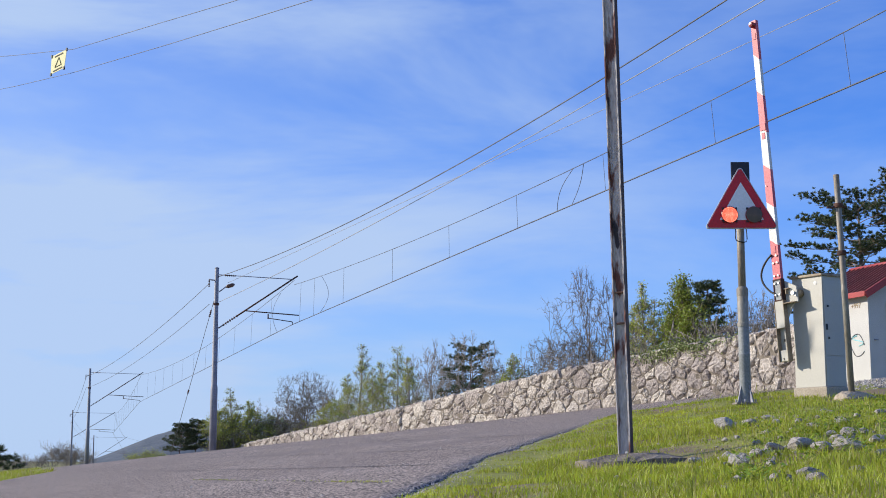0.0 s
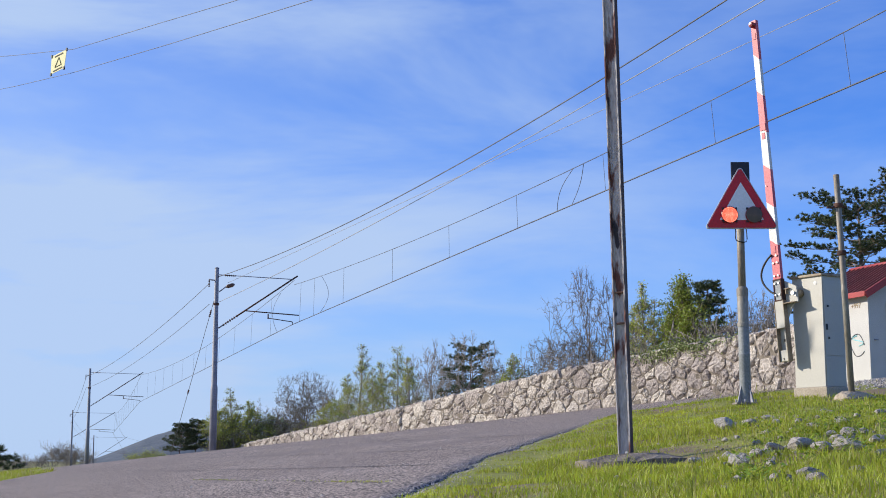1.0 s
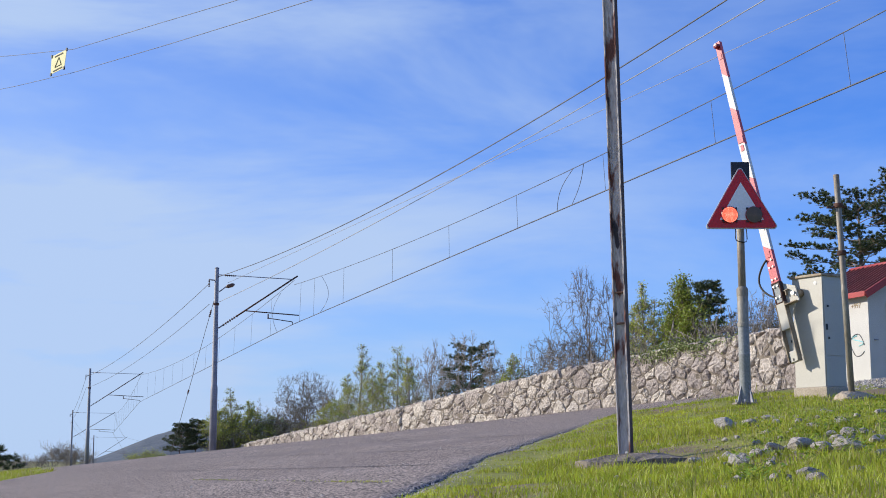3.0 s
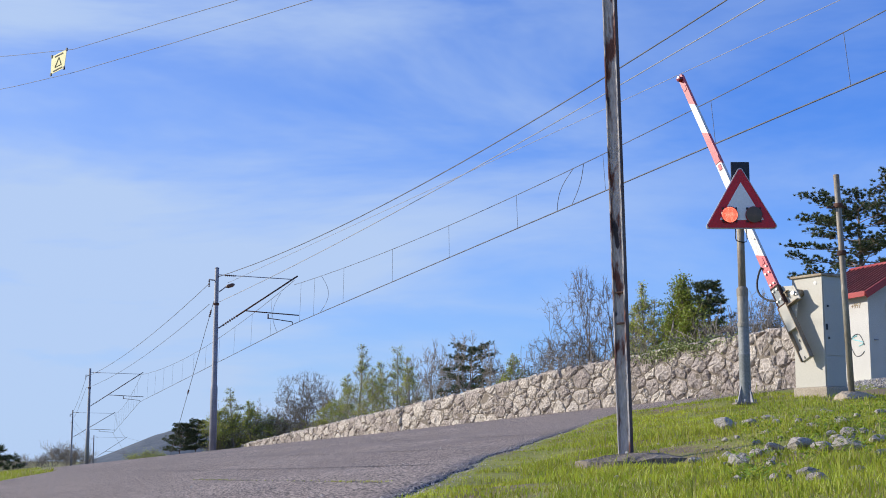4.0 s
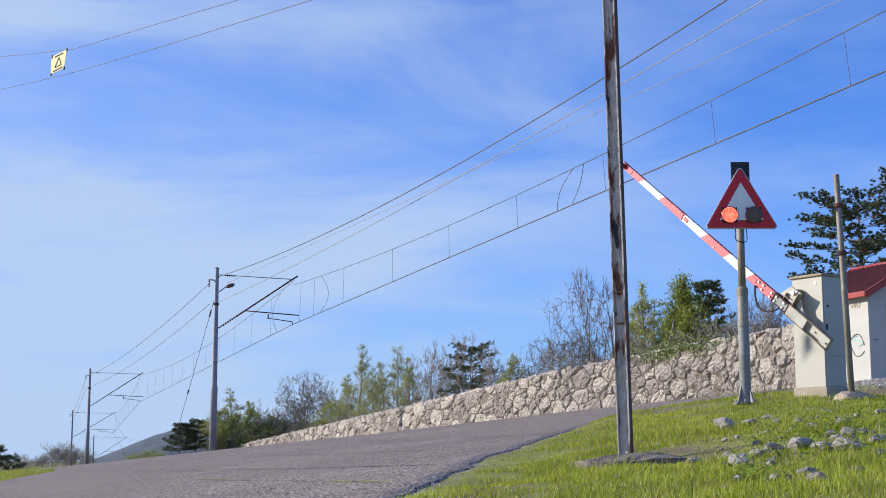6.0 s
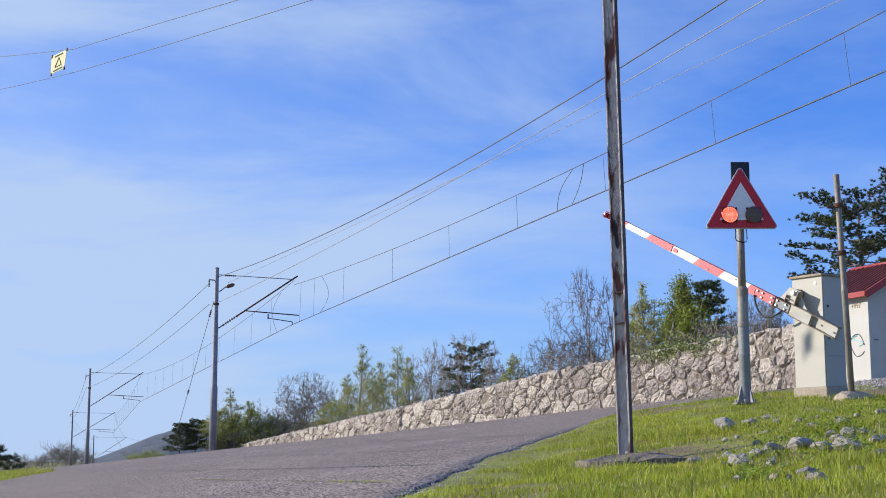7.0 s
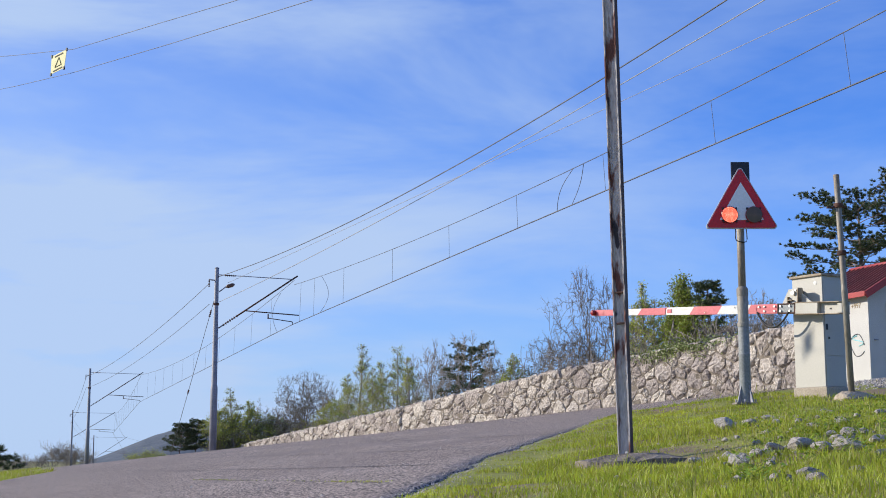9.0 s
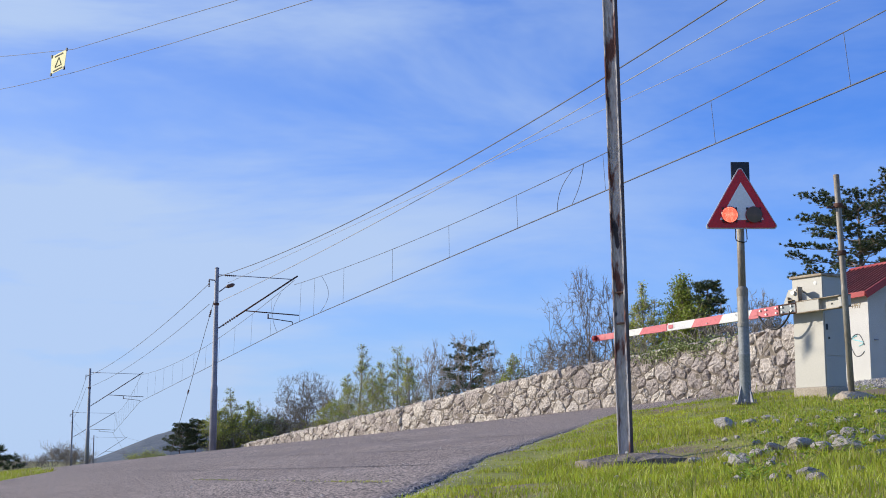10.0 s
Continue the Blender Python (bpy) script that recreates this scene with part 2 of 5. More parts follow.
def rod(p0, p1, r0, r1=None, n=10, bm=None, cap=True):
    bm = bm or bmesh.new()
    p0, p1 = Vector(p0), Vector(p1)
    r1 = r0 if r1 is None else r1
    d = p1 - p0
    m = Matrix.Translation((p0 + p1) / 2) @ d.to_track_quat("Z", "Y").to_matrix().to_4x4()
    r = bmesh.ops.create_cone(bm, cap_ends=cap, segments=n, radius1=r0, radius2=r1, depth=d.length, matrix=m)
    for v in r["verts"]:
        for f in v.link_faces:
            if len(f.verts) == 4:
                f.smooth = True
    return bm


def lathe(profile, n=20, bm=None, m=None):
    """A turned body about z from (radius, z) pairs."""
    bm = bm or bmesh.new()
    rings = []
    for r, z in profile:
        ring = []
        for i in range(n):
            a = 2 * math.pi * i / n
            v = Vector((r * math.cos(a), r * math.sin(a), z))
            ring.append(bm.verts.new(m @ v if m is not None else v))
        rings.append(ring)
    for k in range(len(rings) - 1):
        for i in range(n):
            f = bm.faces.new((rings[k][i], rings[k][(i + 1) % n], rings[k + 1][(i + 1) % n], rings[k + 1][i]))
            f.smooth = True
    for k in range(1, len(rings) - 1):                 # keep ledges crisp
        a0 = math.atan2(profile[k][0] - profile[k - 1][0], profile[k][1] - profile[k - 1][1])
        a1 = math.atan2(profile[k + 1][0] - profile[k][0], profile[k + 1][1] - profile[k][1])
        if abs(a0 - a1) > 0.5:
            for i in range(n):
                e = bm.edges.get((rings[k][i], rings[k][(i + 1) % n]))
                if e:
                    e.smooth = False
    bm.faces.new(list(reversed(rings[0])))
    bm.faces.new(rings[-1])
    return bm


def prism(outline, y0, y1, bm=None, m=None):
    """A plate: an outline of (x, z) pairs, counter-clockwise seen from -y, from y0 (front) to y1."""
    bm = bm or bmesh.new()
    f = [bm.verts.new(m @ Vector((x, y0, z)) if m is not None else Vector((x, y0, z))) for x, z in outline]
    b = [bm.verts.new(m @ Vector((x, y1, z)) if m is not None else Vector((x, y1, z))) for x, z in outline]
    bm.faces.new(f)
    bm.faces.new(list(reversed(b)))
    k = len(outline)
    for i in range(k):
        bm.faces.new((f[(i + 1) % k], f[i], b[i], b[(i + 1) % k]))
    return bm


def tube_lists(points, radius, n=5, closed_ends=True, verts=None, faces=None):
    """A tube along points, as vertex and face lists. radius: a number or one for each point."""
    verts = [] if verts is None else verts
    faces = [] if faces is None else faces
    base = len(verts)
    k = len(points)
    for i, p in enumerate(points):
        a, b = points[max(0, i - 1)], points[min(k - 1, i + 1)]
        d = (Vector(b) - Vector(a)).normalized()
        s = d.cross(Vector((0, 0, 1)) if abs(d.z) < 0.9 else Vector((1, 0, 0))).normalized()
        u = s.cross(d)
        r = radius[i] if isinstance(radius, (list, tuple)) else radius
        for j in range(n):
            g = 2 * math.pi * j / n
            verts.append(tuple(Vector(p) + (s * math.cos(g) + u * math.sin(g)) * r))
    for i in range(k - 1):
        for j in range(n):
            j2 = (j + 1) % n
            faces.append((base + i * n + j, base + i * n + j2, base + (i + 1) * n + j2, base + (i + 1) * n + j))
    return verts, faces


def smoothstep(a, b, t):
    t = min(1.0, max(0.0, (t - a) / (b - a)))
    return t * t * (3 - 2 * t)


def between(t, table):
    """Straight-line look-up in (t, value) pairs."""
    if t <= table[0][0]:
        return table[0][1]
    for (a, va), (b, vb) in zip(table, table[1:]):
        if t <= b:
            return va + (vb - va) * (t - a) / (b - a)
    return table[-1][1]


# ---- ground and road ----
def soft(t, k):
    return k * math.log1p(math.exp(min(60.0, t / k)))


def terrain(x, y):
    """The smooth lie of the land: a slope that rises towards the track and eases off beyond it."""
    xc = 45 * math.tanh(x / 45)
    z = 0.514 + 0.124 * xc + 0.0348 * soft(-xc - 4, 2) - 0.030 * soft(-xc - 9, 1.5)
    z += 0.0277 * (y - soft(y - 45, 8)) + 0.0161 * (soft(y - 45, 8) - soft(y - 100, 10))
    z -= 0.11 * soft(x - 4.0, 0.5) * (1 - smoothstep(20, 28, y)) if x < 40 else 0
    far = smoothstep(210, 600, math.hypot(x, y))
    return z * (1 - far) - 40 * far


ROAD_RIGHT = [(-12, -3.2), (0, -2.0), (5, -0.95), (8, -0.33), (9.3, -0.08), (12.5, 0.40), (17, 1.35), (24, 3.1), (30, 6.2), (33, 8.6), (37, 7.5), (44, 4.0), (58, -1.5), (75, -6.95), (90, -13.2), (137, -22.0), (172, -26.5)]
ROAD_LEFT = [(-12, -9.0), (20, -9.0), (29, -9.4), (36.5, -10.3), (44, -14.0), (60, -17.2), (80, -20.5), (137, -26.0), (172, -28)]
WALL = [(31.8, 8.98, 3.98), (33.4, 8.55, 4.00), (37.0, 7.45, 3.93), (44.0, 3.96, 3.57), (58.0, -1.55, 2.81), (75.0, -7.0, 2.19), (90.0, -13.3, 1.27)]


def road_edge(y):
    wob = 0.13 * noise.noise((y * 0.9, 3.1, 0)) + 0.08 * noise.noise((y * 2.6, 7.7, 0)) if y < 30 else 0
    return between(y, ROAD_RIGHT) + wob


def mound(x, y):
    return 0.19 * math.exp(-((x - 5.0) / 3.6) ** 2 - ((y - 19.3) / 2.9) ** 2) - 0.065 * math.exp(-((x - 1.4) / 1.3) ** 2 - ((y - 9.6) / 2.2) ** 2)


def grass_height(x, y):
    """The ground's sheet: rough outside the road, sunk beneath it."""
    z = terrain(x, y)
    right, left = road_edge(y), between(y, ROAD_LEFT)
    d = max(x - right, left - x) if -12 < y < 172 else 1.0
    out = smoothstep(-0.05, 0.5, d)
    near = 1 - smoothstep(40, 90, math.hypot(x, y))
    bumps = near * (0.05 * noise.noise((x * 0.7, y * 0.7, 0)) + 0.025 * noise.noise((x * 2.3, y * 2.3, 4)))
    return z - 0.07 * (1 - smoothstep(-0.5, -0.22, d)) + out * (mound(x, y) + bumps)


def spread(lo, hi, step, limit, growth=1.18):
    v = list(np.arange(lo, hi, step))
    s, a = step, v[-1]
    while a < limit:
        s *= growth
        a += s
        v.append(a)
    s, a = step, lo
    while a > -limit:
        s *= growth
        a -= s
        v.insert(0, a)
    return v


def build_ground():
    xs, ys = spread(-12, 13, 0.2, 4500), spread(6.5, 34, 0.2, 4500, 1.1)
    ys = [y for y in ys if y > -60]
    verts = [(x, y, grass_height(x, y)) for y in ys for x in xs]
    w = len(xs)
    faces = [(j * w + i, j * w + i + 1, (j + 1) * w + i + 1, (j + 1) * w + i) for j in range(len(ys) - 1) for i in range(w - 1)]
    g = from_lists("ground", verts, faces, SOIL, smooth=True)
    return tagged(g, "green grassy ground sloping up to the railway", "ground", kind="structure")


def build_road():
    ys = list(np.arange(-12, 40, 0.25)) + list(np.arange(40, 172.1, 2.0))
    cols = 36
    verts, faces = [], []
    for y in ys:
        l, r = between(y, ROAD_LEFT), road_edge(y)
        for i in range(cols + 1):
            x = l + (r - l) * i / cols
            verts.append((x, y, terrain(x, y) + 0.012))
    w = cols + 1
    for j in range(len(ys) - 1):
        for i in range(cols):
            faces.append((j * w + i, j * w + i + 1, (j + 1) * w + i + 1, (j + 1) * w + i))
    n = len(verts)
    for j in range(len(ys)):                      # the broken edge of the asphalt goes down into the soil
        x, y, z = verts[j * w + cols]
        verts.append((x + 0.05, y, z - 0.05))
    for j in range(len(ys) - 1):
        faces.append((j * w + cols, n + j, n + j + 1, (j + 1) * w + cols))
    r = from_lists("road", verts, faces, ASPHALT, smooth=True)
    return tagged(r, "worn pinkish grey asphalt road up to the crossing", "road", kind="structure")


build_ground()
road = build_road()


# ---- the stone wall ----
def wall_at(y):
    return between(y, [(a, b) for a, b, c in WALL]), between(y, [(a, c) for a, b, c in WALL])


def build_wall():
    bm = bmesh.new()
    ys = [31.8 + i * 0.6 for i in range(int((90 - 31.8) / 0.6) + 1)]
    rows = []
    for y in ys:
        x, top = wall_at(y)
        z0 = terrain(x, y) - 0.3
        rows.append([bm.verts.new(p) for p in ((x, y, z0), (x, y, top - 0.05), (x + 0.5, y + 0.12, top - 0.05), (x + 0.5, y + 0.12, z0))])
    for a, b in zip(rows, rows[1:]):
        for i in range(3):
            bm.faces.new((a[i], b[i], b[i + 1], a[i + 1]))
    bm.faces.new(list(reversed(rows[0])))
    bm.faces.new(rows[-1])
    bmesh.ops.recalc_face_normals(bm, faces=bm.faces)
    w = part("wall_rubble", bm, MORTAR)
    return tagged(w, "long rubble wall of pale limestone with mortar", "wall", kind="structure")


rubble_wall = build_wall()


# ---- the steel post with its warning wires ----
def build_post():
    x, y = 1.335, 10.0
    z = grass_height(x, y)
    lean = pose(x, y, z, 0, -1.0, -28)
    t = thing("steel_post", lean, "old rusty steel beam post with flaking pale paint", "post")
    h, w, d, tf, tw = 4.6, 0.062, 0.10, 0.010, 0.009
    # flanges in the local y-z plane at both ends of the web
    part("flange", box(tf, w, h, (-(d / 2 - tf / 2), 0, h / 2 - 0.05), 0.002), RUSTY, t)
    # right flange: rust colour darkened to carry the shade on this side
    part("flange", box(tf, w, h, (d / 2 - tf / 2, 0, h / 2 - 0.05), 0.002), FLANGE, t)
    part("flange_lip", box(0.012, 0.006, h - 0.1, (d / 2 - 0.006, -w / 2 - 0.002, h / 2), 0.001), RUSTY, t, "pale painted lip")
    part("web", box(d - 2 * tf, tw, h, (0, 0, h / 2 - 0.05)), RUSTY, t)
    part("bolt", rod((0.012, -0.02, 0.075), (0.012, 0.005, 0.075), 0.011, n=8), BOLT, t)
    for zz in (1.25, 1.02):
        part("step_lug", box(0.06, 0.022, 0.014, (0.0, -0.014, zz), 0.003), RUST_DARK, t)
    rng = random.Random(4)
    bm = bmesh.new()
    prof = []
    for i in range(18):
        a = 2 * math.pi * i / 18
        rr = 1 + 0.15 * rng.uniform(-1, 1)
        prof.append((0.40 * rr * math.cos(a), 0.34 * rr * math.sin(a)))
    lo = [bm.verts.new((px, py, -0.12)) for px, py in prof]
    mid = [bm.verts.new((px * 0.98, py * 0.98, 0.018 + rng.uniform(-0.012, 0.012))) for px, py in prof]
    top = [bm.verts.new((px * 0.6, py * 0.6, 0.05 + rng.uniform(-0.012, 0.012))) for px, py in prof]
    c = bm.verts.new((0, 0, 0.07))
    for i in range(18):
        j = (i + 1) % 18
        bm.faces.new((lo[i], lo[j], mid[j], mid[i]))
        bm.faces.new((mid[i], mid[j], top[j], top[i]))
        bm.faces.new((top[i], top[j], c))
    s = part("concrete_slab", bm, SLAB, None, at=pose(x + 0.04, y - 0.05, z + 0.005, 0, -2, 8))
    tagged(s, "cracked weathered concrete slab in the grass round the post", "slab")


build_post()


def wire(name, points, r, mat, label, category="wire", n=5):
    v, f = tube_lists([Vector(p) for p in points], r, n)
    o = from_lists(name, v, f, mat, smooth=True)
    return tagged(o, label, category)


def hang(a, b, sag, n=16):
    a, b = Vector(a), Vector(b)
    return [a.lerp(b, i / n) - Vector((0, 0, 4 * sag * (i / n) * (1 - i / n))) for i in range(n + 1)]


def build_warning_wires():
    def along(y, z):
        return Vector((1.27 - 0.69 * (y - 10), y, z))
    upper = [along(y, z) for y, z in ((10, 5.50), (12.5, 5.78), (15.1, 6.18), (17.5, 6.60), (20, 7.03), (22.3, 7.62), (26, 8.6), (31, 9.9))]
    lower = [along(y, z) for y, z in ((10, 5.20), (13.6, 5.68), (17, 6.19), (20, 6.66), (22.3, 7.08), (26, 7.8), (31, 8.9))]
    wire("span_wire", upper, 0.0045, WIRE, "thin dark span wire over the road carrying a warning plate")
    wire("span_wire", lower, 0.0045, WIRE, "thin dark span wire over the road carrying a warning plate")
    p = thing("warning_plate", pose(-5.87, 20.05, 6.84, 0, 0, -32), "yellow high voltage warning plate hung between two span wires", "sign")
    corners = [(-0.160, -0.172), (0.132, -0.112), (0.175, 0.175), (-0.150, 0.108)]         # hangs askew
    part("plate", prism(corners, -0.003, 0.003), YELLOW, p)
    rim = bmesh.new()
    tri = [(-0.07, -0.075), (0.065, -0.045), (0.01, 0.075)]
    for i in range(3):
        (ax, az), (bx, bz) = tri[i], tri[(i + 1) % 3]
        rod((ax, -0.006, az), (bx, -0.006, bz), 0.0035, n=6, bm=rim)
    part("warning_triangle", rim, PAINT_DARK, p)
    tilt = Matrix.Rotation(-math.atan2(0.06, 0.26), 4, "Y")
    part("text_bar", box(0.18, 0.003, 0.018, (0, -0.005, 0), m=Matrix.Translation((0.01, 0, 0.110)) @ tilt), PAINT_DARK, p)
    part("text_bar", box(0.20, 0.003, 0.018, (0, -0.005, 0), m=Matrix.Translation((-0.01, 0, -0.112)) @ tilt), PAINT_DARK, p)
    for cx, cz in corners:
        part("clip", box(0.028, 0.02, 0.05, (cx * 0.97, 0, cz), 0.004), DARK, p)


build_warning_wires()


# ---- the flashing crossing signal ----
LAMP_X, LAMP_Z = 0.16, 2.475


def build_signal():
    x, y = 3.955, 17.8
    z = grass_height(x, y)
    t = thing("crossing_signal", pose(x, y, 1.59), "triangular crossing signal with two flashing red lamps on a pole", "traffic signal")
    part("upper_pole", rod((0, 0, 1.35), (0, 0, 2.7), 0.050, n=18), RUST_PIPE, t)
    part("lower_pole", lathe([(0.074, -0.1), (0.074, 0.62), (0.076, 0.625), (0.076, 0.64), (0.072, 0.645), (0.072, 1.02)], 20), GALV, t)
    part("sleeve", lathe([(0.079, 1.0), (0.079, 1.05), (0.071, 1.06), (0.071, 1.45), (0.052, 1.49)], 20), RUST_PIPE, t, "weathered brownish sleeve")
    part("collar", lathe([(0.073, 1.40), (0.076, 1.42), (0.076, 1.50), (0.056, 1.53)], 20), RUST_PIPE, t, "rusty collar")
    part("base_plate", box(0.30, 0.30, 0.025, (0, 0, -0.005), 0.004), RUST_PIPE, t)
    for k in range(4):
        a = radians(90 * k + 30)
        g = prism([(0.06, 0.0), (0.145, 0.0), (0.072, 0.24), (0.06, 0.24)], -0.006, 0.006, m=pose(0, 0, 0, 0, 0, math.degrees(a)))
        part("gusset", g, GALV_DARK, t)
    for k in range(4):
        a = radians(90 * k + 75)
        part("anchor_bolt", rod((0.125 * math.cos(a), 0.125 * math.sin(a), 0), (0.125 * math.cos(a), 0.125 * math.sin(a), 0.05), 0.012, n=8), GALV_DARK, t)

    def triangle(side, cx, cz, r=0.03, n=5):
        """A rounded triangle of that outer side, its centroid at (cx, cz)."""
        rad = side / math.sqrt(3) - 2 * r
        out = []
        for k in range(3):
            a = math.pi / 2 + k * 2 * math.pi / 3
            px, pz = cx + rad * math.cos(a), cz + rad * math.sin(a)
            for i in range(n + 1):
                b = a - math.pi / 3 + (2 * math.pi / 3) * i / n
                out.append((px + r * math.cos(b), pz + r * math.sin(b)))
        return out
    cz = 2.293 + 0.985 * math.sqrt(3) / 6
    part("rim", prism(triangle(0.985, 0, cz, 0.035), -0.10, -0.055), RIM, t, "pale grey folded rim")
    part("border", prism(triangle(0.945, 0, cz, 0.03), -0.106, -0.098), RED, t, "red reflective border")
    part("panel", prism(triangle(0.59, 0, cz, 0.006, 2), -0.110, -0.104), WHITE, t, "white reflective field")
    part("back_board", box(0.245, 0.03, 0.40, (0.015, -0.03, 3.005), 0.004), NAVY, t, "dark navy board")
    part("bracket", box(0.10, 0.12, 0.04, (0, -0.02, 2.42), 0.004), GALV_DARK, t)
    part("bracket", box(0.10, 0.12, 0.04, (0, -0.02, 2.80), 0.004), GALV_DARK, t)
    # cable loop hanging under the sign, round the pole
    loop = [(-0.075, 2.31), (-0.078, 2.24), (-0.080, 2.17), (-0.070, 2.14), (-0.03, 2.125), (0.03, 2.115), (0.062, 2.125), (0.072, 2.16), (0.070, 2.23), (0.062, 2.31)]
    v, f = tube_lists([Vector((a, -0.062, c)) for a, c in loop], 0.007, 6)
    from_lists("cable", v, f, DARK, t, "black cable loop", smooth=True)
    lamp = None
    for sx in (-1, 1):
        housing = lathe([(0.112, 0.0), (0.112, 0.03), (0.108, 0.036), (0.104, 0.036), (0.104, 0.0)], 28, m=pose(sx * LAMP_X, -0.104, LAMP_Z, 90, 0, 0))
        lamp = part("lamp", housing, REDLAMP, t, "round signal lamp")
        part("lens", lathe([(0.1035, 0.0), (0.1035, 0.020), (0.07, 0.024), (0.0005, 0.026)], 28, m=pose(0, 0, 0, 90, 0, 0)), LED, lamp, "lit red diode field", at=pose(sx * LAMP_X, -0.106, LAMP_Z))
        for cx, czz in ((-0.085, 0.085), (0.085, 0.085), (0.085, -0.085), (-0.085, -0.085)):
            part("lug", box(0.03, 0.02, 0.03, (sx * LAMP_X + cx, -0.115, LAMP_Z + czz), 0.004), DARK, lamp)
    # both lenses always glow; one added dark disc hides the lamp that is out
    blind = part("lamp_blind", lathe([(0.106, 0.0), (0.106, 0.004), (0.06, 0.010), (0.0005, 0.012)], 28, m=pose(0, 0, 0, 90, 0, 0)), LENS_OFF, t, "added dark olive disc hiding the lens meant to be out", at=pose(LAMP_X, -0.136, LAMP_Z))
    return blind


def unlit_material():
    """Dull diodes behind a dusty cover, drawn on the added disc."""
    m = bpy.data.materials.new("unlit_diodes")
    m.use_nodes = True
    n, l = m.node_tree.nodes, m.node_tree.links
    tc, vo, cr = n.new("ShaderNodeTexCoord"), n.new("ShaderNodeTexVoronoi"), n.new("ShaderNodeValToRGB")
    vo.inputs["Scale"].default_value, vo.inputs["Randomness"].default_value = 62, 0.15
    cr.color_ramp.elements[0].position, cr.color_ramp.elements[0].color = 0.25, (0.17, 0.10, 0.06, 1)
    cr.color_ramp.elements[1].position, cr.color_ramp.elements[1].color = 0.55, (0.085, 0.06, 0.036, 1)
    l.new(tc.outputs["Object"], vo.inputs["Vector"])
    l.new(vo.outputs["Distance"], cr.inputs["Fac"])
    l.new(cr.outputs["Color"], n["Principled BSDF"].inputs["Base Color"])
    n["Principled BSDF"].inputs["Roughness"].default_value = 0.4
    return m


LENS_OFF = unlit_material()
lamp_blind = build_signal()


# ---- the barrier ----
PIVOT = (-0.107, -0.019, 1.48)
BOOM_AZ, BOOM_TURN = 122.5, 3.7


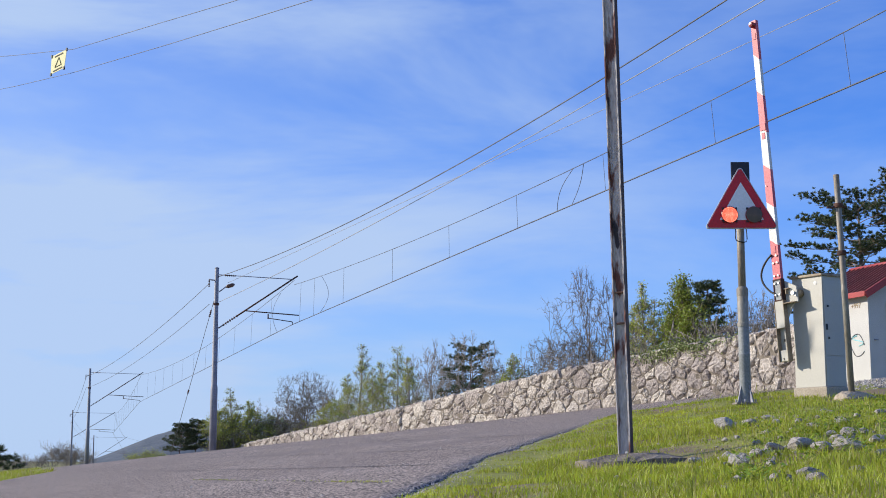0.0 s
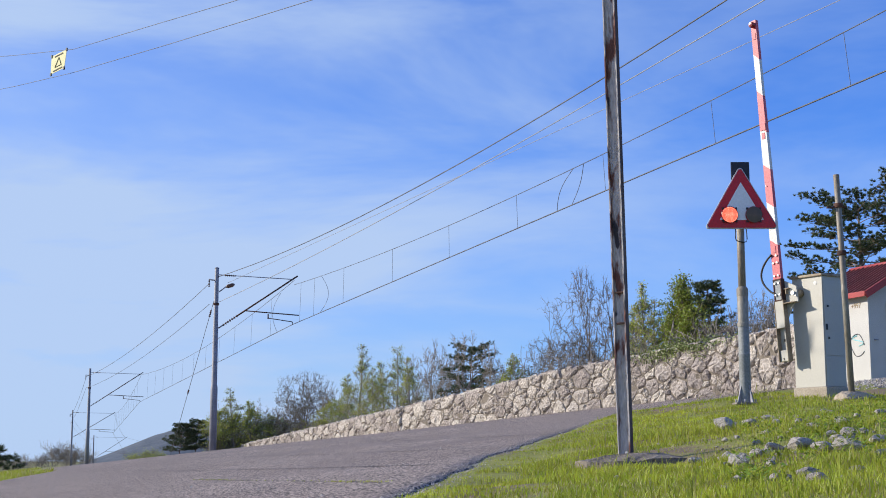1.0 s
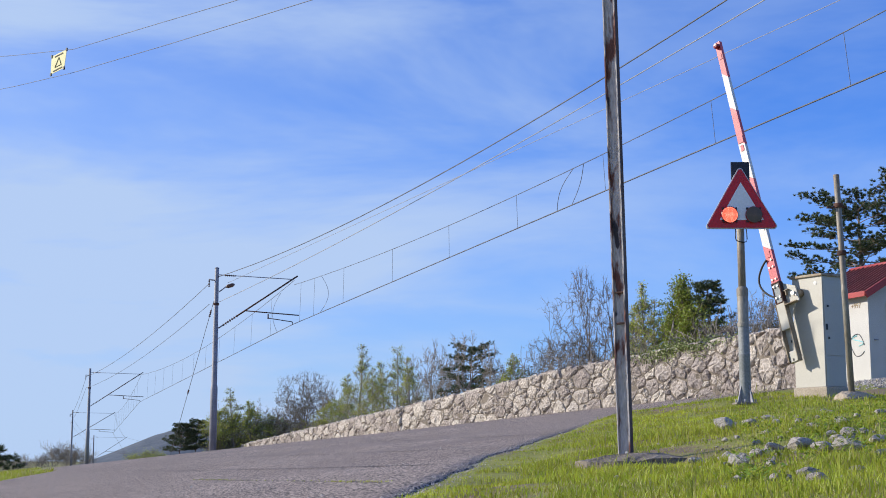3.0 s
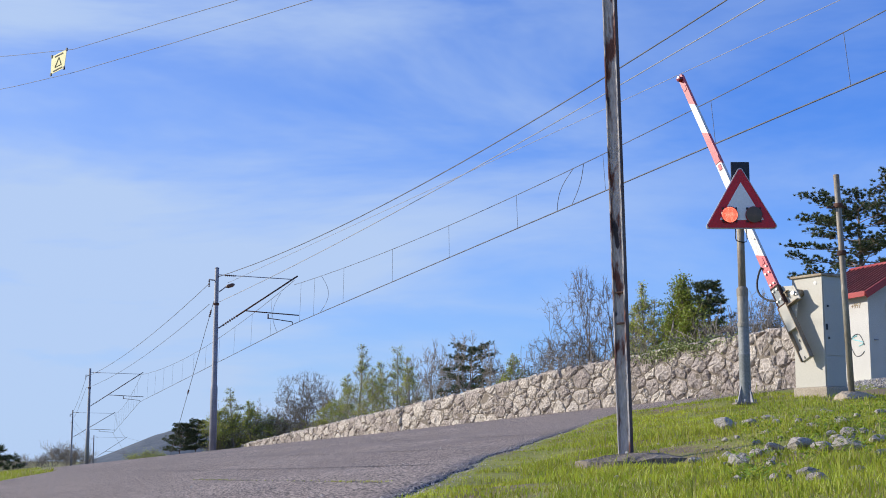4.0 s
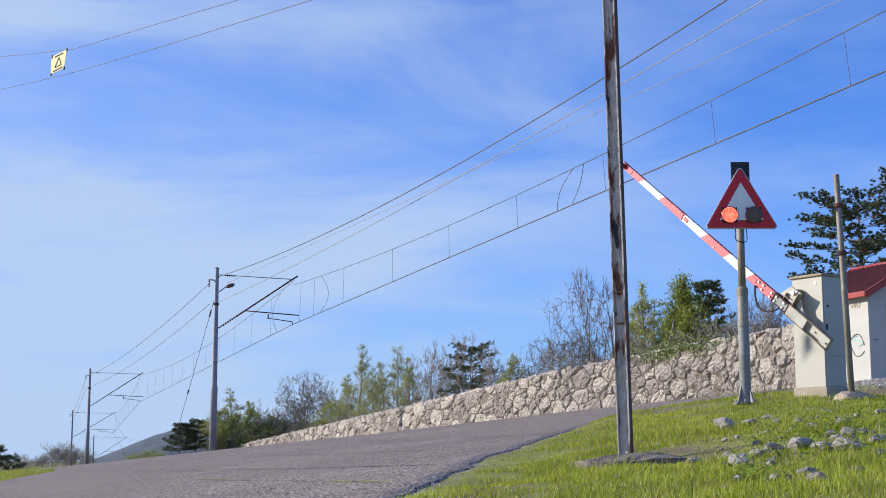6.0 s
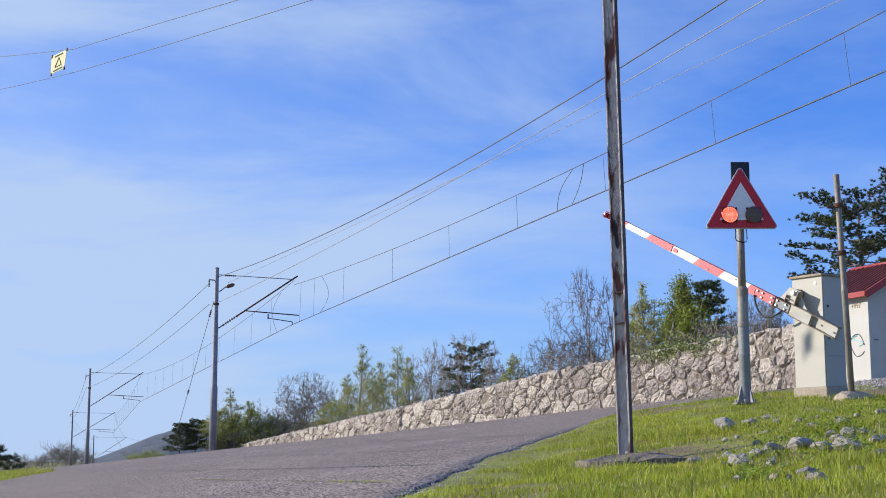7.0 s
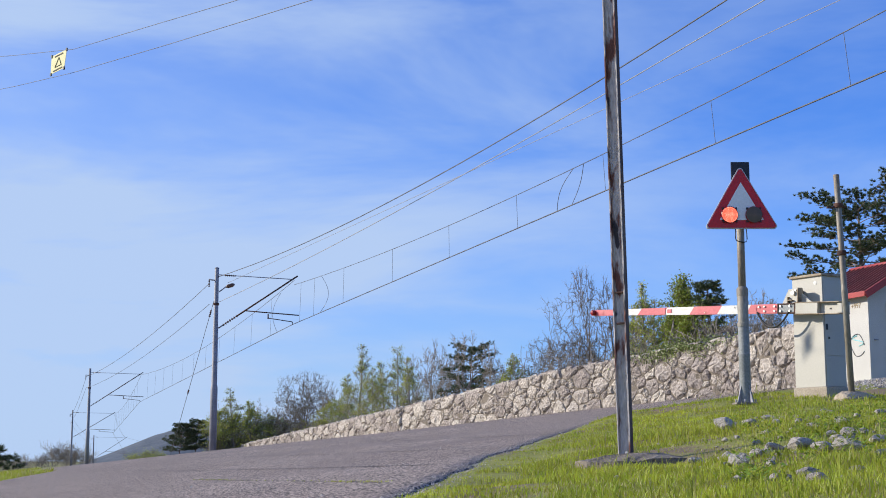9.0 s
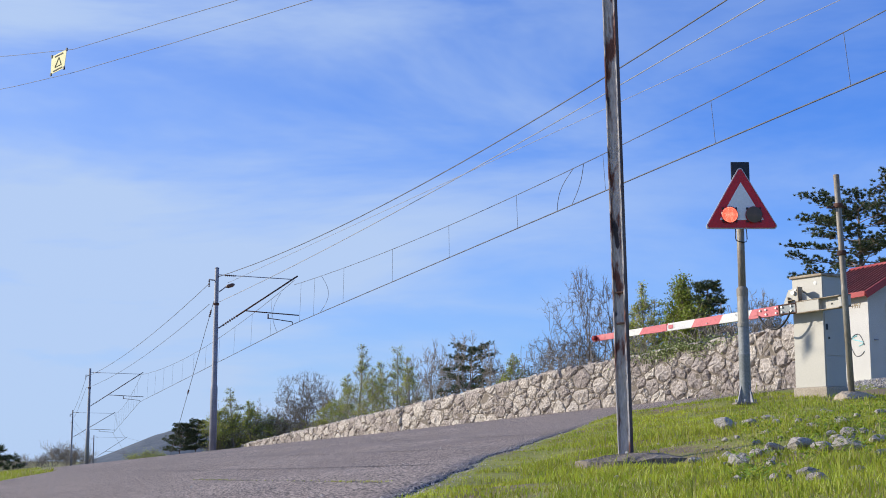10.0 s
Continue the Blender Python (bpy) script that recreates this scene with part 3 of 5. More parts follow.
def build_barrier():
    # local x runs along the lowered boom, local y towards the road user, origin under the pivot
    base_z = 1.62
    t = thing("level_crossing_barrier", pose(4.675, 18.40, base_z, 0, 0, BOOM_AZ), "beige steel barrier machine with a red and white boom", "barrier")
    # the machine's cabinet; its front stands 0.19 m behind the boom's plane
    cx, w, d = -0.215, 0.53, 0.41
    y1 = -0.19
    cy = y1 - d / 2
    part("plinth", box(w + 0.06, d + 0.06, 0.40, (cx - 0.01, cy, 0.0), 0.02), CONCRETE, t, "stained concrete plinth")
    part("body", box(w, d, 1.49, (cx, cy, 0.945), 0.006), CABINET, t)
    lid = box(w + 0.05, d + 0.06, 0.035, (cx, cy, 1.705), 0.008)
    part("lid", lid, CABINET_EDGE, t, "overhanging worn lid")
    door = part("door", box(0.008, d - 0.04, 1.0, (cx - w / 2 - 0.004, cy, 1.12), 0.003), CABINET, t)
    part("lock", rod((cx - w / 2 - 0.006, cy + 0.12, 1.28), (cx - w / 2 - 0.022, cy + 0.12, 1.28), 0.014, n=10), DARK, door)
    part("lock", rod((cx - w / 2 - 0.006, cy + 0.12, 0.85), (cx - w / 2 - 0.022, cy + 0.12, 0.85), 0.012, n=10), DARK, door)
    part("lower_panel", box(0.008, d - 0.04, 0.38, (cx - w / 2 - 0.004, cy, 0.40), 0.003), CABINET, t)
    part("latch", box(0.012, 0.04, 0.08, (cx - w / 2 - 0.008, cy + 0.15, 1.0), 0.003), DARK, t)
    part("badge", lathe([(0.03, 0), (0.03, 0.004), (0.0005, 0.006)], 14, m=pose(cx - 0.15, y1, 1.60, -90, 0, 0)), BOOM_WHITE, t)
    # bearing between cabinet and lever
    part("bearing", rod((PIVOT[0], y1 - 0.01, PIVOT[2]), (PIVOT[0], PIVOT[1] - 0.05, PIVOT[2]), 0.055, n=16), CABINET_EDGE, t)
    # the moving boom: x along it from the pivot, its axis below the pivot
    b = part("boom", prism([(0.19, -0.14), (0.09, 0.05), (-0.125, 0.06), (-0.135, -0.01), (-0.32, -0.14)][::-1], -0.03, -0.055), CABINET, t, "red and white barrier boom with counterweight arm", at=pose(*PIVOT, 0, -86, BOOM_TURN))
    ax = -0.214
    part("lever_rib", box(0.014, 0.10, 0.20, (-0.13, 0.0, -0.035), 0.003), CABINET_EDGE, b, "rusty edge rib")
    part("lever_bracket", box(0.07, 0.05, 0.014, (0.035, -0.01, -0.10), 0.002), CABINET_EDGE, b)
    part("lever_bracket", box(0.012, 0.045, 0.09, (0.075, -0.01, -0.10), 0.002), CABINET_EDGE, b)
    part("pivot_bolt", rod((0, -0.035, 0), (0, 0.0, 0), 0.030, n=10), BOLT, b)
    part("bolt", rod((-0.04, -0.035, 0.035), (-0.04, -0.012, 0.035), 0.012, n=8), BOLT, b)
    x0, end = 0.22, 3.985
    h0, h1, th = 0.132, 0.096, 0.055
    cuts = [x0, 0.74, 1.28, 1.82, 2.36, 2.90, 3.44, end]

    def half(x):
        return (h0 + (h1 - h0) * (x - x0) / (end - x0)) / 2 * (0.93 if x > 2.37 else 1)
    for i in range(7):
        a, c = cuts[i], cuts[i + 1]
        ca, cc = (0 if i == 0 else -0.045), (0 if i == 6 else -0.045)
        outline = [(a - ca, ax - half(a + 1e-3)), (c - cc, ax - half(c)), (c + cc, ax + half(c)), (a + ca, ax + half(a + 1e-3))]
        part("stripe", prism(outline[::-1], th / 2, -th / 2), BOOM_RED if i % 2 == 0 else BOOM_WHITE, b, "faded red band" if i % 2 == 0 else "white band")
    for q in (0.64, 2.27, end - 0.24):
        part("reflector", box(0.09, 0.006, 0.055, (q, th / 2 + 0.004, ax), 0.002), BOOM_RED, b)
    part("splice_plate", box(0.10, 0.010, 0.10, (2.40, th / 2 + 0.003, ax), 0.002), BOOM_RED, b)
    part("end_lamp", lathe([(0.042, 0), (0.042, 0.05), (0.034, 0.062), (0.0005, 0.066)], 16, m=pose(end - 0.07, th / 2, ax, -90, 0, 0)), REDLAMP, b, "dark red end lamp")
    for q, zs in ((0.27, (-0.032, 0.032)), (0.45, (-0.032, 0.032)), (0.55, (0.03,)), (1.0, (0.03,)), (1.55, (-0.03,))):
        for s in zs:
            part("bolt", rod((q, th / 2, ax + s), (q, th / 2 + 0.018, ax + s), 0.014 if q < 0.6 else 0.007, n=8), BOLT, b)
    # joint plate framed in dark rubber, then a boxed block, then an open channel
    part("joint_plate", box(0.30, 0.07, 0.125, (0.07, -0.005, ax), 0.004), GALV, b, "grey bolted joint plate")
    for q, wx, wz in ((0.07, 0.31, 0.016), (-0.075, 0.018, 0.13), (0.215, 0.018, 0.13)):
        for s in ((-1, 1) if wx > 0.1 else (0,)):
            part("joint_edge", box(wx, 0.082, wz, (q, 0.0, ax + s * 0.062), 0.003), RUST_DARK, b, "dark joint edge")
    for q in (0.005, 0.165):
        for s in (-1, 1):
            part("bolt", rod((q, 0.03, ax + s * 0.034), (q, 0.052, ax + s * 0.034), 0.015, n=8), BOLT, b)
    part("counterweight", box(0.37, 0.085, 0.148, (-0.27, -0.005, ax - 0.002), 0.006), CABINET, b)
    part("counterweight_arm", box(0.46, 0.012, 0.145, (-0.685, -0.035, ax - 0.002), 0.003), CABINET, b)
    for s in (-1, 1):
        part("arm_flange", box(0.84, 0.095, 0.013, (-0.495, -0.003, ax - 0.002 + s * 0.078), 0.003), CABINET_EDGE, b, "rust-stained channel flange")
    part("end_block", box(0.15, 0.055, 0.135, (-0.835, -0.008, ax - 0.002), 0.005), CABINET, b)
    for q in (-0.62, -0.88):
        part("slot", box(0.035, 0.006, 0.022, (q, -0.028 if q > -0.7 else 0.021, ax - 0.01), 0.002), DARK, b)
    v, f = tube_lists([Vector((0.02 + 0.55 * i / 14, 0.045, ax - 0.045 - 0.21 * math.sin(math.pi * i / 14) ** 0.8)) for i in range(15)], 0.014, 6)
    from_lists("cable", v, f, DARK, b, "black cable loop", smooth=True)
    return b


boom = build_barrier()


# ---- slim pipe pole beside the machine ----
def build_pipe_pole():
    t = thing("pipe_pole", pose(5.195, 17.3, 1.60, 0, -1.6, 0), "slim weathered steel pipe pole with rusty clamps", "pole")
    part("pipe", lathe([(0.040, -0.1), (0.040, 1.38), (0.043, 1.39), (0.043, 1.42), (0.038, 1.44), (0.038, 2.92), (0.036, 2.93)], 16), RUST_PIPE, t)
    for zz in (2.52, 1.90):
        part("clamp", lathe([(0.055, zz - 0.03), (0.06, zz - 0.02), (0.06, zz + 0.02), (0.055, zz + 0.03)], 12), RUST_DARK, t, "rusty clamp")
    part("bracket", box(0.24, 0.05, 0.02, (-0.03, 0, 2.50), 0.003), RUST_DARK, t)
    part("bracket", box(0.12, 0.05, 0.02, (0.03, 0, 1.90), 0.003), RUST_DARK, t)


build_pipe_pole()


# ---- the relay hut ----
def text_mesh(body, size, mat, parent, at, depth=0.002):
    cu = bpy.data.curves.new("writing", "FONT")
    cu.body, cu.size, cu.extrude = body, size, depth
    tmp = new("writing_source", cu)
    me = bpy.data.meshes.new_from_object(tmp.evaluated_get(bpy.context.evaluated_depsgraph_get()))
    bpy.data.objects.remove(tmp)
    me.materials.append(mat)
    ob = new("writing", me)
    ob.parent, ob.matrix_basis = parent, at
    return ob


def build_hut():
    # local x to the shaded gable side, local y along the sunlit wall away from the viewer
    z = 2.15
    t = thing("relay_hut", pose(9.45, 30.0, z, 0, 0, 20), "small white railway hut with red ribbed roof and graffiti", "hut")
    L, W, H = 2.1, 2.6, 2.32
    part("wall", box(W, L, H, (W / 2, L / 2, H / 2), 0.01), HUT_WHITE, t, "white rendered walls")
    gable = prism([(0, H), (W, H), (W / 2, H + 0.75)], 0.0, L)
    part("gable", gable, HUT_WHITE, t)
    part("plinth", box(W + 0.06, L + 0.06, 0.3, (W / 2, L / 2, 0.0), 0.01), CONCRETE, t)
    rise = math.atan2(0.75, W / 2)
    run = math.hypot(0.75, W / 2) + 0.22
    for side in (0, 1):
        sgn = -1 if side == 0 else 1
        m = Matrix.Translation((W / 2 + sgn * run / 2 * math.cos(rise), -0.19, H + 0.76 - run / 2 * math.sin(rise))) @ Matrix.Rotation(sgn * rise, 4, "Y")
        ms = Matrix.Translation((W / 2 + sgn * run / 2 * math.cos(rise), L / 2, H + 0.79 - run / 2 * math.sin(rise))) @ Matrix.Rotation(sgn * rise, 4, "Y")
        part("roof_sheet", box(run, L + 0.36, 0.03, (0, 0, 0), 0.004, m=ms), ROOF_RED, t, "red roof sheet")
        for i in range(15):
            part("roof_rib", box(run - 0.01, 0.035, 0.045, (0, -(L + 0.3) / 2 + (L + 0.3) * i / 14, 0.03), 0.008, m=ms), ROOF_RED, t)
        part("fascia", box(run, 0.03, 0.15, (0, 0, 0), 0.004, m=m), FASCIA, t)
    part("ridge", rod((W / 2, -0.2, H + 0.81), (W / 2, L + 0.2, H + 0.81), 0.05, n=10), FASCIA, t)
    part("eaves_board", box(0.04, L + 0.36, 0.12, (-0.20, L / 2, H - 0.07), 0.006), FASCIA, t)
    part("door", box(0.85, 0.04, 1.98, (0.95, -0.012, 1.05), 0.006), HUT_DOOR, t, "pale painted metal door")
    part("door_frame", box(0.95, 0.03, 2.06, (0.95, -0.004, 1.07), 0.004), HUT_WHITE, t)
    part("handle", box(0.03, 0.05, 0.10, (0.60, -0.05, 1.05), 0.004), DARK, t)
    part("hinge", box(0.10, 0.03, 0.03, (0.17, -0.02, 1.25), 0.003), GALV_DARK, t)
    for i in range(4):
        part("vent_slat", box(0.34, 0.02, 0.025, (W / 2 - 0.55, -0.012, H + 0.12 + 0.045 * i), 0.003), GALV_DARK, t)
    # writing and spray paint on the sunlit wall
    text_mesh("+997", 0.17, PAINT_BROWN, t, pose(-0.004, 0.60, H - 0.34, 90, 0, -90))
    v, f = tube_lists([Vector((-0.004, 0.42 + 0.24 * math.cos(a) * (1 + 0.2 * math.sin(2 * a)), 1.15 + 0.25 * math.sin(a))) for a in np.linspace(-2.5, 3.2, 22)], 0.010, 5)
    from_lists("graffiti", v, f, PAINT_BLACK, t, "thin sprayed loop")
    v, f = tube_lists([Vector((-0.004, 0.40 + 0.20 * math.sin(3 * a), 1.25 + 0.12 * a)) for a in np.linspace(-1, 1, 14)], 0.014, 5)
    from_lists("graffiti", v, f, PAINT_TEAL, t, "teal sprayed squiggle")
    v, f = tube_lists([Vector((0.95 + 0.18 * math.cos(a * 1.7), -0.036, 1.55 + 0.16 * a)) for a in np.linspace(-1.5, 1.5, 14)], 0.022, 5)
    from_lists("graffiti", v, f, PAINT_TEAL, t, "teal sprayed squiggle")


build_hut()


# ---- overhead line ----
def insulator(parent, a, b, r=0.05, n=6):
    """A string of sheds from a to b."""
    a, b = Vector(a), Vector(b)
    L = (b - a).length
    prof = [(0.018, 0)]
    for i in range(n):
        z0 = L * (i + 0.15) / n
        prof += [(0.02, z0), (r, z0 + L * 0.35 / n), (r, z0 + L * 0.45 / n), (0.02, z0 + L * 0.6 / n)]
    prof.append((0.018, L))
    m = Matrix.Translation(a) @ (b - a).to_track_quat("Z", "Y").to_matrix().to_4x4()
    return part("insulator", lathe(prof, 10, m=m), INSULATOR, parent)


def build_mast(x, y, z, h, reach, arm_yaw, drop, lamp=False):
    """A catenary mast whose bracket reaches out along arm_yaw. Returns world places of the contact and carrier wires."""
    m = pose(x, y, z, 0, 0, arm_yaw)
    t = thing("catenary_mast", m, "grey tubular steel railway catenary mast with cantilever bracket and insulators", "catenary mast", "masts along the railway")
    part("shaft", lathe([(0.165, -0.6), (0.155, 2.6), (0.15, 2.75), (0.125, 2.85), (0.115, 5.4), (0.105, 5.45), (0.09, h - 0.02), (0.085, h)], 16), GALV_DARK, t)
    part("cap", lathe([(0.10, h), (0.10, h + 0.03), (0.02, h + 0.06)], 12), GALV_DARK, t)
    za, zt = h - 2.62 - drop, h - 0.28
    tip = (reach, 0, h - 0.22)
    foot = (0.12, 0, za)

    def on(f):
        return Vector(foot).lerp(Vector(tip), f)
    insulator(t, on(0.05), on(0.24), 0.065, 7)
    arm = part("cantilever_tube", rod(on(0.22), tip, 0.036, n=10), RUST_DARK, t)
    part("cantilever_foot", rod(foot, on(0.06), 0.03, n=8), GALV_DARK, t)
    insulator(t, (0.35, 0, zt - 0.015), (0.85, 0, zt - 0.03), 0.05, 6)
    part("top_tie", rod((0.1, 0, zt), (reach - 0.25, 0, zt - 0.10), 0.018, n=8), GALV_DARK, t)
    zc = on(0.34).z - 0.17
    part("steady_tube", rod(on(0.33), (reach + 0.08, 0, zc), 0.026, n=8), RUST_DARK, t)
    part("steady_arm", rod((reach * 0.64, 0, zc - 0.16), (reach - 0.22, 0, zc - 0.30), 0.02, n=8), RUST_DARK, t)
    part("drop_bracket", rod((reach * 0.64, 0, zc + 0.03), (reach * 0.64, 0, zc - 0.2), 0.03, n=8), RUST_DARK, t)
    part("hook", rod((reach - 0.22, 0, zc - 0.30), (reach - 0.20, 0, zc - 0.40), 0.02, n=8), RUST_DARK, t)
    part("feeder_bracket", rod((0.0, 0, h - 0.55), (-0.35, 0, h - 0.50), 0.03, n=8), GALV_DARK, t)
    insulator(t, (-0.33, 0, h - 0.5), (-0.33, 0, h - 0.85), 0.05, 5)
    part("band", lathe([(0.12, h - 1.65), (0.13, h - 1.64), (0.13, h - 1.56), (0.12, h - 1.55)], 12), RUST_DARK, t)
    if lamp:
        part("tension_clamp", rod((0.12, 0, h - 1.05), (0.45, 0, h - 0.78), 0.025, n=8), GALV_DARK, t)
        part("tension_block", lathe([(0.05, 0), (0.09, 0.1), (0.09, 0.3), (0.04, 0.4)], 10, m=Matrix.Translation((0.42, 0, h - 0.82)) @ Vector((1, 0, 0.35)).to_track_quat("Z", "Y").to_matrix().to_4x4()), INSULATOR, t)
    return m @ Vector((reach - 0.20, 0, zc - 0.42)), m @ Vector((reach - 0.15, 0, h - 0.42))


MASTS = [(-10.09, 60.0, 0.95, 8.02, 3.63, 15, 0.05, True), (-29.87, 115.0, -0.26, 7.95, 4.4, 13, 0.5, False), (-50.2, 185.0, -1.48, 7.65, 5.6, 14, 1.0, False), (-68.9, 270.0, -2.6, 6.2, 6.5, 14, 1.9, False)]
contact_at, carrier_at = [], []
for mx, my, mz, mh, mr, myaw, md, ml in MASTS:
    a, b = build_mast(mx, my, mz, mh, mr, myaw, md, lamp=ml)
    contact_at.append(a)
    carrier_at.append(b)

NEAR_CONTACT, NEAR_CARRIER = Vector((7.63, 24.5, 7.70)), Vector((7.50, 24.6, 8.76))


def build_overhead():
    far_c, far_m = contact_at[-1] + Vector((-6, 60, -1.5)), carrier_at[-1] + Vector((-6, 60, -1.5))
    d = (NEAR_CONTACT - contact_at[0])
    end_c = NEAR_CONTACT + d * 0.85
    wire("contact_wire", [end_c, NEAR_CONTACT] + contact_at + [far_c], 0.016, WIRE, "dark contact wire of the railway overhead line", n=6)
    # the carrier sags between its supports
    a = carrier_at[0]
    dm = NEAR_CARRIER - a
    span = []
    for i in range(41):
        f = 1.75 * i / 40
        p = a + Vector((dm.x, dm.y, 0)) * f
        base = (contact_at[0].lerp(NEAR_CONTACT, f)).z
        p.z = base + 0.93 + 0.87 * ((f - 0.75) / 0.75) ** 2
        span.append(p)
    wire("carrier_wire", span, 0.011, WIRE, "carrier wire above the contact wire of the overhead line")
    for k in range(len(carrier_at) - 1):
        wire("carrier_wire", hang(carrier_at[k], carrier_at[k + 1], 0.75), 0.012, WIRE, "carrier wire above the contact wire of the overhead line")
    wire("carrier_wire", [carrier_at[-1], far_m], 0.012, WIRE, "carrier wire above the contact wire of the overhead line")

    def carrier_point(f):
        i = min(39, int(f / 1.75 * 40))
        return span[i].lerp(span[i + 1], f / 1.75 * 40 - i)
    for f in (0.03, 0.086, 0.194, 0.345, 0.486, 0.621, 0.756, 0.884, 1.001, 1.11):
        top = carrier_point(f)
        g = (top.y - contact_at[0].y) / (NEAR_CONTACT.y - contact_at[0].y)
        wire("dropper", [top, contact_at[0].lerp(NEAR_CONTACT, g)], 0.006, WIRE, "thin dropper between carrier and contact wire", "dropper")
    for k in range(2):
        pts = hang(carrier_at[k], carrier_at[k + 1], 0.75, 12)
        for i in range(1, 12):
            f = i / 12
            wire("dropper", [pts[i], contact_at[k].lerp(contact_at[k + 1], f)], 0.006, WIRE, "thin dropper between carrier and contact wire", "dropper")
    # looped jumpers
    for f0, f1, out in ((0.714, 0.684, 0.12), (0.729, 0.706, -0.06), (0.112, 0.11, -0.33), (-0.03, -0.035, 0.3)):
        if f0 >= 0:
            p, q = carrier_point(f0), contact_at[0].lerp(NEAR_CONTACT, f1)
        else:
            p, q = carrier_at[0].lerp(carrier_at[1], -f0 * 1.6) - Vector((0, 0, 0.2)), contact_at[0].lerp(contact_at[1], -f1 * 1.6)
        pts = [p.lerp(q, i / 10) - Vector((out, 0, 0)) * math.sin(math.pi * i / 10) for i in range(11)]
        wire("jumper", pts, 0.009, WIRE, "looped jumper cable between carrier and contact wire", "jumper")
    # feeders on the masts
    for (ax, ay), (bx, by), (c2, c1, c0), r, mat, label in (
            ((-9.98, 60), (5.91, 27), (2.37, -0.763, 8.61), 0.016, WIRE, "dark feeder wire beside the overhead line"),
            ((-9.95, 60), (6.67, 27), (1.02, 1.713, 7.47), 0.012, WIRE_PALE, "pale aluminium feeder wire beside the overhead line"),
            ((-9.6, 60), (8.56, 28), (0.05, 2.179, 8.32), 0.008, WIRE_PALE, "thin pale wire beside the overhead line")):
        pts = [Vector((ax + (bx - ax) * f, ay + (by - ay) * f, c0 + c1 * f + c2 * f * f)) for f in np.linspace(0, 1.4, 29)]
        wire("feeder_wire", pts, r, mat, label)
    tops = [Vector((x, y, z + h)) for x, y, z, h, r, yaw, drop, l in MASTS]
    for dz, r in ((-0.65, 0.014), (-1.6, 0.012)):
        for k in range(3):
            wire("feeder_wire", hang(tops[k] + Vector((-0.3, 0, dz)), tops[k + 1] + Vector((-0.3, 0, dz)), 0.5), r, WIRE, "dark feeder wire beside the overhead line")
    # stay of the first mast
    top, foot = Vector((-10.2, 60.0, 7.5)), Vector((-13.15, 66.0, 0.6))
    wire("stay_wire", [top, foot], 0.012, WIRE, "stay wire anchoring the mast to the ground", "stay wire")
    ins = thing("stay_insulator", Matrix.Identity(4), "brown insulator in the stay wire of the mast", "insulator")
    mid = top.lerp(foot, 0.56)
    dirn = (foot - top).normalized()
    insulator(ins, mid - dirn * 0.12, mid + dirn * 0.12, 0.045, 3)
    insulator(ins, top + dirn * 0.5, top + dirn * 0.9, 0.05, 4)


build_overhead()


# ---- trees and shrubs ----
def branch_out(rng, start, way, length, radius, level, spec, wood, tips):
    """One branch as a bent tapering tube, then its side branches. tips gathers places for leaves."""
    n = 4 if level < 2 else 3
    pts, rad = [Vector(start)], [radius]
    d = Vector(way).normalized()
    for i in range(n):
        d = (d + Vector((rng.gauss(0, spec["wobble"]), rng.gauss(0, spec["wobble"]), rng.gauss(0, spec["wobble"]) + spec["rise"]))).normalized()
        pts.append(pts[-1] + d * (length / n))
        rad.append(max(spec["thin"], radius * (1 - 0.62 * (i + 1) / n)))
    tube_lists(pts, rad, 6 if level == 0 else 3, verts=wood[0], faces=wood[1])
    if level >= spec["levels"]:
        tips.append((pts[-1], d))
        tips.append((pts[-2], d))
        return
    kids = spec["kids"][level]
    for k in range(kids):
        f = spec["low"] + (1 - spec["low"]) * (k + rng.random() * 0.9) / kids if level == 0 else 0.25 + 0.75 * (k + rng.random()) / kids
        i = min(n - 1, int(f * n))
        p = pts[i].lerp(pts[i + 1], f * n - i)
        axis = pts[i + 1] - pts[i]
        side = axis.cross(Vector((rng.gauss(0, 1), rng.gauss(0, 1), rng.gauss(0, 1)))).normalized()
        ang = radians(rng.uniform(*spec["angle"]))
        dd = axis.normalized() * math.cos(ang) + side * math.sin(ang)
        ll = length * rng.uniform(*spec["shrink"]) * (1.15 - 0.45 * f if level == 0 else 1.0)
        branch_out(rng, p, dd, ll, max(spec["thin"], rad[i] * 0.55), level + 1, spec, wood, tips)
    tips.append((pts[-1], d))


def leaf_lists(rng, tips, per, size, spread):
    verts, faces = [], []
    for p, d in tips:
        for _ in range(per):
            c = p + Vector((rng.gauss(0, spread), rng.gauss(0, spread), rng.gauss(0, spread)))
            a = Vector((rng.gauss(0, 1), rng.gauss(0, 1), rng.gauss(0, 1))).normalized()
            b = a.cross(Vector((rng.gauss(0, 1), rng.gauss(0, 1), rng.gauss(0, 1)))).normalized()
            s = size * rng.uniform(0.6, 1.3)
            k = len(verts)
            verts += [tuple(c - a * s), tuple(c + b * s * 0.5), tuple(c + a * s), tuple(c - b * s * 0.5)]
            faces.append((k, k + 1, k + 2, k + 3))
    return verts, faces


